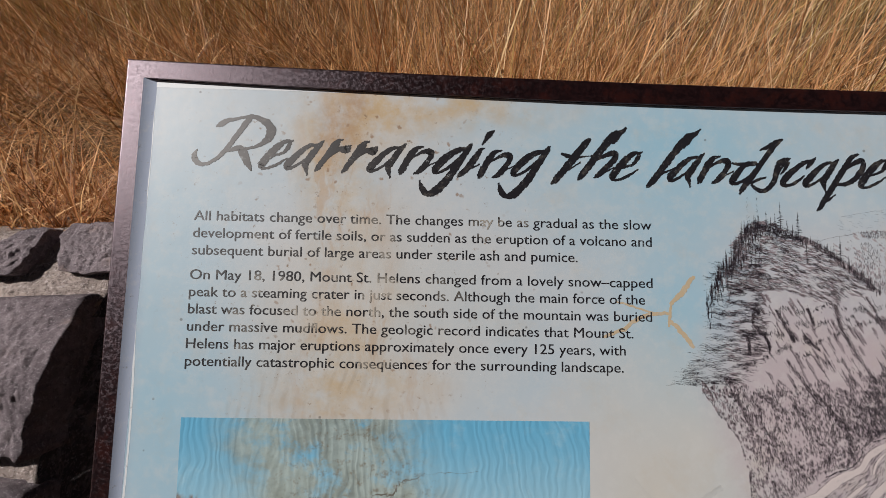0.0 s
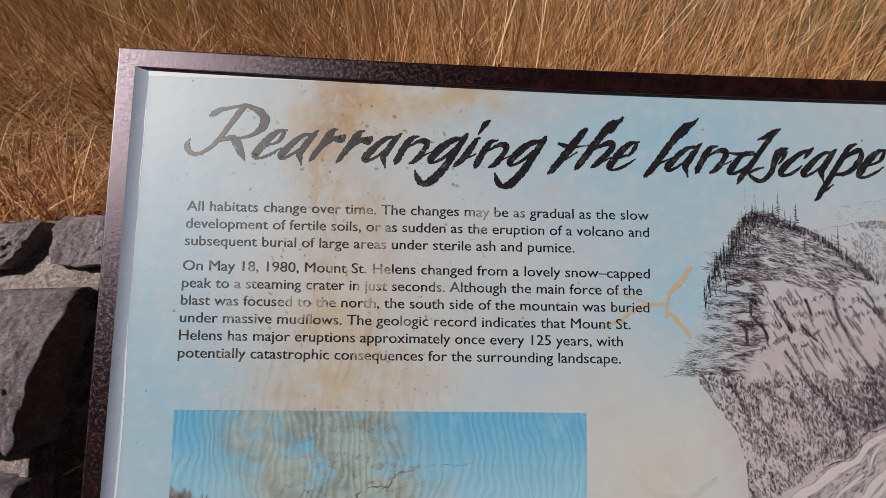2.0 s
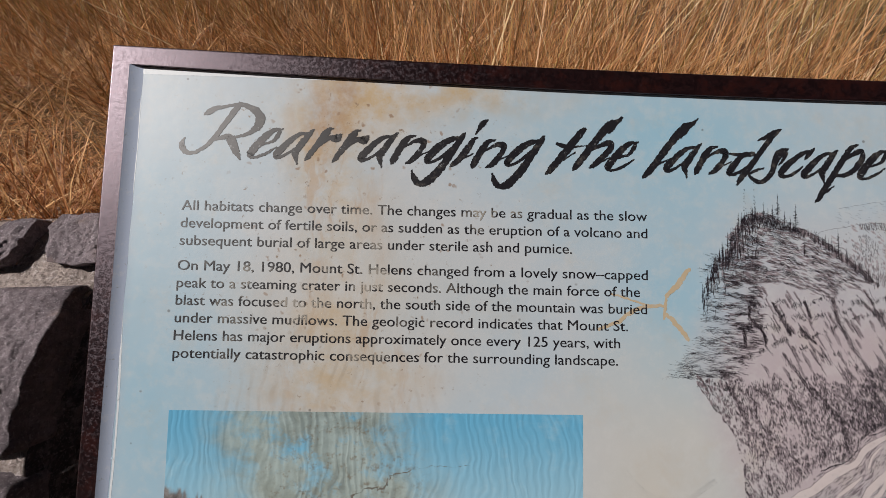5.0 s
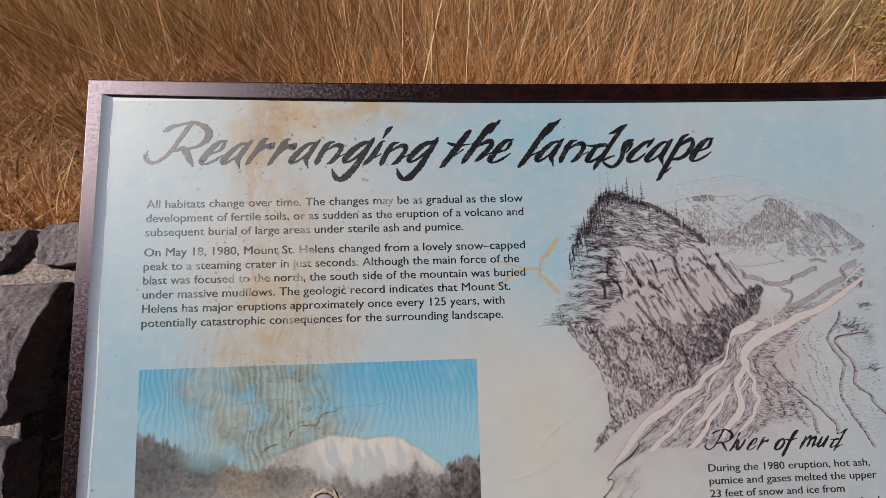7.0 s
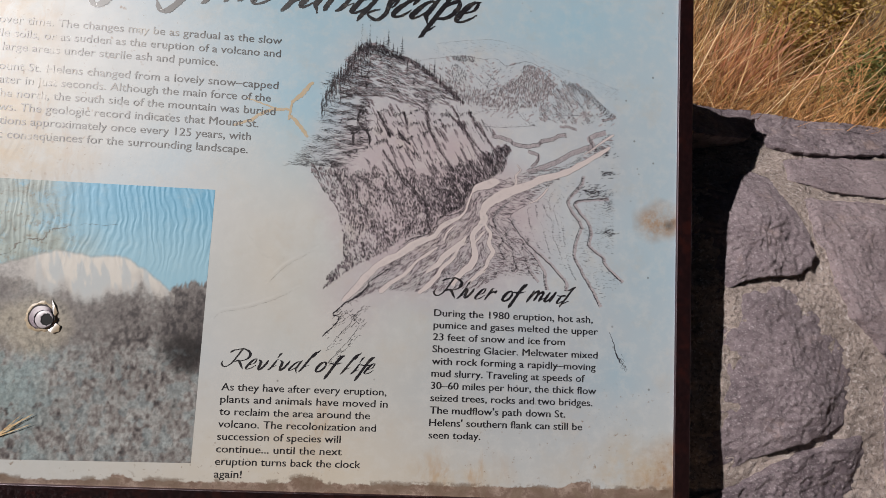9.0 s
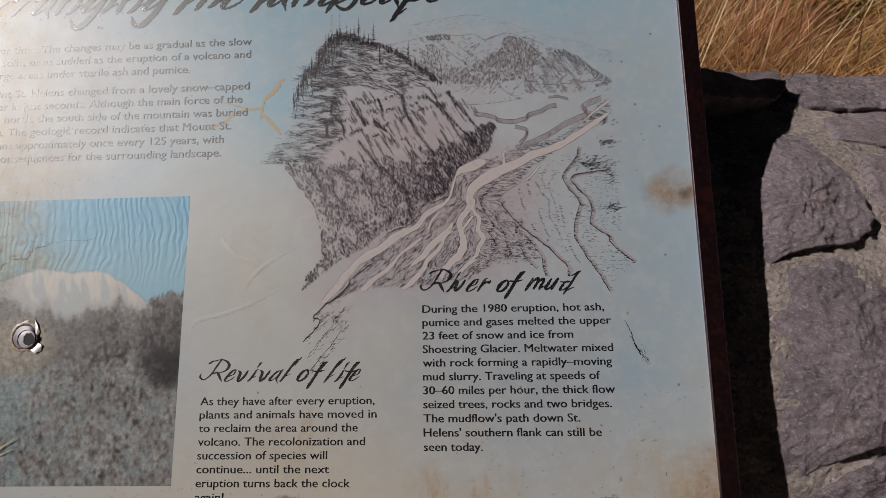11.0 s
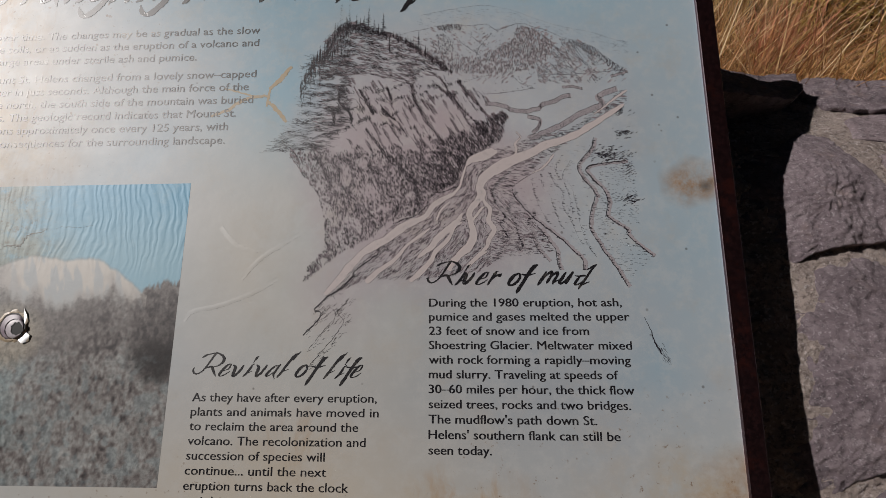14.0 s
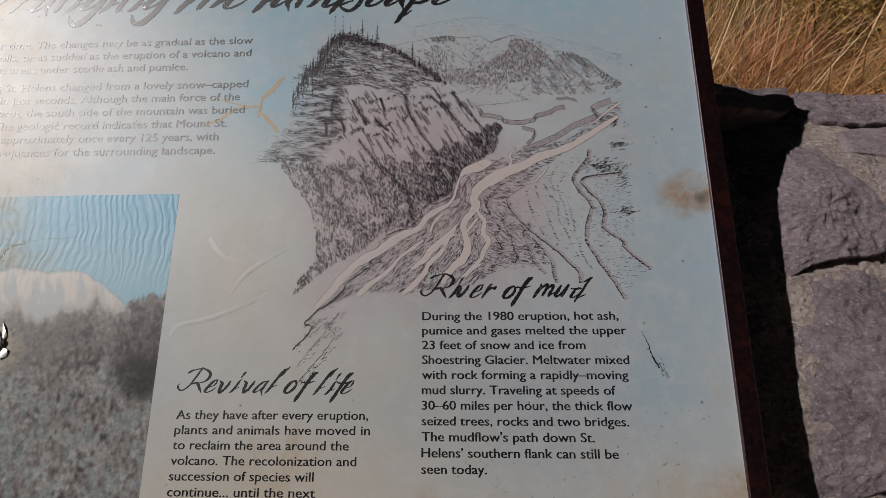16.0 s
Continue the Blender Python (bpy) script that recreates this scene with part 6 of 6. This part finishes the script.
blades("tall_grass", STRAW, "tall dry straw coloured grass behind the wall", 40000, (-3.2, 3.8, BACK + 0.10, 4.6), (0.10, 0.58), (0.0012, 0.0034), 0.34, 0.45, 1, 5, -0.02, keep=lambda x, y: open_ground(x, y, False), heads=0.2)
blades("golden_grass", GOLD_GRASS, "tall golden olive grass behind the wall", 24000, (0.4, 3.8, BACK + 0.10, 4.6), (0.12, 0.55), (0.0012, 0.0034), 0.28, 0.45, 21, 5, 0.0, keep=lambda x, y: open_ground(x, y, True), heads=0.2)
blades("olive_grass", OLIVE_GRASS, "dry olive grass further back on the bank", 7000, (-3.2, -0.7, 1.2, 4.4), (0.12, 0.50), (0.0012, 0.0032), 0.34, 0.45, 23, 5, -0.04, heads=0.2)
blades("pale_stalks", PALE_STRAW, "long pale dry grass stalks that lean across the rest", 2200, (-2.4, 3.2, BACK + 0.15, 2.6), (0.20, 0.65), (0.0018, 0.0036), 0.8, 0.6, 8, 7, 0.10, keep=open_ground, heads=0.25)
blades("near_grass", STRAW, "thin bent dry grass stems close behind the wall", 3000, (-0.45, 1.9, BACK, 0.95), (0.06, 0.30), (0.0012, 0.0034), 0.7, 1.0, 2, 6, 0.14, keep=wall_strip, heads=0.15)
blades("straw_litter", THATCH, "matted fallen brown straw along the wall", 36000, (-1.7, 2.0, BACK - 0.02, 1.15), (0.03, 0.15), (0.0012, 0.0042), 2.6, 0.9, 3, 5, 0.15, lift=0.06, keep=lambda x, y: hollows(x, y) and x < 0.45)
blades("brown_litter", BROWN_LITTER, "matted brown stems and litter behind the wall", 13000, (0.38, 2.0, BACK - 0.02, 1.1), (0.04, 0.17), (0.0012, 0.0036), 2.0, 0.9, 13, 5, 0.2, lift=0.05, keep=hollows)
blades("bank_litter", BROWN_LITTER, "flattened brown stems lying over the bank", 15000, (-2.4, 0.4, 0.55, 2.2), (0.05, 0.20), (0.0012, 0.0036), 2.2, 0.9, 27, 5, -0.2, lift=0.06)
blades("edge_litter", THATCH, "pale and russet straw lying on the wall's back edge", 4200, (-1.8, -0.40, 0.285, 0.46), (0.03, 0.14), (0.0011, 0.0030), 2.2, 0.8, 17, 5, 0.15, lift=0.055)
blades("bent_straw", PALE_STRAW, "bright bent straws lying along the wall", 220, (0.35, 1.9, BACK, 0.62), (0.10, 0.34), (0.0014, 0.0030), 1.6, 1.2, 9, 7, 0.25, lift=0.08)
blades("russet_weeds", RUSSET, "long dry russet brown weed stems leaning over", 1500, (-1.9, -0.15, BACK + 0.35, 1.9), (0.18, 0.55), (0.0010, 0.0024), 0.30, 0.35, 4, 5, -0.60, heads=0.3)
blades("russet_tuft", ROSE, "small dry rosy red tuft beside the bush", 420, (0.82, 0.94, 0.58, 0.72), (0.06, 0.20), (0.001, 0.003), 0.7, 0.4, 5, 4, 0.1, heads=0.6)

blades("leaning_stalks", GOLD, "golden stalks leaning over from the wall's back edge", 130, (0.98, 1.9, 0.36, 0.66), (0.22, 0.50), (0.0014, 0.0030), 0.16, 0.25, 11, 5, 0.75)


def build_shrub(x, y, height, count, seed, stems=5, material=LEAF, lean=(0, 0), label="olive brown leafy bush with a dark stem among dry grass"):
    """A small leafy bush: forked stems and many narrow leaves."""
    rnd = random.Random(seed)
    base = Vector((x, y, ground_height(x, y) - 0.02))
    bush = new("shrub")
    bush.location = base
    tagged(bush, label, "shrub", "bushes behind the wall")
    sv, sf, lv, lf = [], [], [], []

    def tube(a, b, r0, r1):
        n0 = len(sv)
        d = (b - a).normalized()
        u = d.cross(Vector((0.3, 0.8, 0.2))).normalized()
        w = d.cross(u)
        for p, r in ((a, r0), (b, r1)):
            for k in range(5):
                t = 2 * math.pi * k / 5
                sv.append(tuple(p + u * r * math.cos(t) + w * r * math.sin(t)))
        for k in range(5):
            sf.append((n0 + k, n0 + (k + 1) % 5, n0 + 5 + (k + 1) % 5, n0 + 5 + k))

    def leaf(p):
        d = Vector((rnd.gauss(0, 1), rnd.gauss(0, 1), rnd.gauss(0.3, 0.7))).normalized()
        s = d.cross(Vector((rnd.gauss(0, 1), rnd.gauss(0, 1), rnd.gauss(0, 1)))).normalized()
        ln, wd = rnd.uniform(0.008, 0.020), rnd.uniform(0.0012, 0.0034)
        n0 = len(lv)
        for q in (p, p + d * ln * 0.5 + s * wd, p + d * ln, p + d * ln * 0.5 - s * wd):
            lv.append(tuple(q))
        lf.append((n0, n0 + 1, n0 + 2, n0 + 3))

    for main in range(stems):
        sv.clear(), sf.clear()
        p, d = Vector((rnd.uniform(-0.03, 0.03), rnd.uniform(-0.03, 0.03), 0)), Vector((lean[0] + rnd.gauss(0, 0.30), lean[1] + rnd.gauss(0, 0.30), 1)).normalized()
        r = 0.0050 if main == 0 else 0.0030
        if main == 0:
            d = Vector((lean[0], lean[1], 1)).normalized()
        for k in range(7):
            q = p + d * height / 7 * rnd.uniform(0.8, 1.2)
            tube(p, q, r, r * 0.82)
            for _ in range(count // (14 * stems)):
                leaf(p.lerp(q, rnd.random()) + Vector((rnd.gauss(0, 0.02), rnd.gauss(0, 0.02), rnd.gauss(0, 0.02))))
            side = (d + Vector((rnd.gauss(0, 0.8), rnd.gauss(0, 0.8), rnd.uniform(-0.2, 0.4)))).normalized()
            e = q + side * height * rnd.uniform(0.18, 0.36)
            if k > 0:
                tube(q, e, r * 0.5, r * 0.2)
                for _ in range(count // (14 * stems)):
                    leaf(q.lerp(e, rnd.uniform(0.1, 1.05)) + Vector((rnd.gauss(0, 0.012), rnd.gauss(0, 0.012), rnd.gauss(0, 0.012))))
            p, r = q, r * 0.82
            d = (d + Vector((rnd.gauss(0, 0.18), rnd.gauss(0, 0.18), 0.1))).normalized()
        part("stem", list(sv), list(sf), TWIG, bush, "thin dark brown stem")
    tagged(part("foliage", lv, lf, material, bush, "narrow yellow green leaves"), kind="stuff")


build_shrub(1.14, 0.71, 0.46, 8000, 1, 6, lean=(-0.10, 0.75))
build_shrub(1.04, 0.455, 0.15, 3000, 2, 7, GREEN_LEAF, label="small fresh green leafy bush close behind the wall")
build_shrub(1.27, 0.63, 0.28, 3600, 4, 6)
build_shrub(0.98, 0.70, 0.20, 1900, 5, 5)
build_shrub(1.50, 0.90, 0.45, 5600, 3, 6)
FAR_BUSHES = ((1.75, 2.75, 0.55, 31), (2.5, 3.15, 0.6, 32), (1.05, 2.6, 0.4, 33), (3.3, 3.5, 0.7, 34))
for x, y, height, seed in FAR_BUSHES:
    build_shrub(x, y, height, 2600, seed, 7, DEEP_LEAF, label="dark olive bush at the back of the dry grass")


# a straw with its seed head, caught on the sign's face
def build_straw():
    rnd = random.Random(2)
    verts, faces = [], []

    def strip(a, b, w):
        d = (b - a).normalized()
        s = Vector((-d.y, d.x, 0)) * w / 2
        n0 = len(verts)
        verts.extend(tuple(q) for q in (a + s, a - s, b - s * 0.2, b + s * 0.2))
        faces.append((n0, n0 + 1, n0 + 2, n0 + 3))

    for x, y, turn, long in ((-0.261, -0.247, 0.60, 0.045), (-0.258, -0.245, 0.42, 0.038), (-0.252, -0.240, 0.78, 0.026), (-0.248, -0.236, 0.55, 0.030), (-0.260, -0.246, 0.52, 0.022)):
        p, d = Vector((x, y, 0.0012)), Vector((math.cos(turn), math.sin(turn), 0.02))
        for k in range(5):
            q = p + d * long / 5
            strip(p, q, 0.0022 * (1 - 0.16 * k))
            p, d = q, (d + Vector((rnd.uniform(-0.05, 0.05), rnd.uniform(-0.05, 0.05), 0))).normalized()
    ob = new("straw_stalk", mesh_of("straw_stalk", verts, faces, PALE_STRAW))
    ob.matrix_world = SIGN
    tagged(ob, "pale dry straw stalk lying on the panel", "straw")


build_straw()
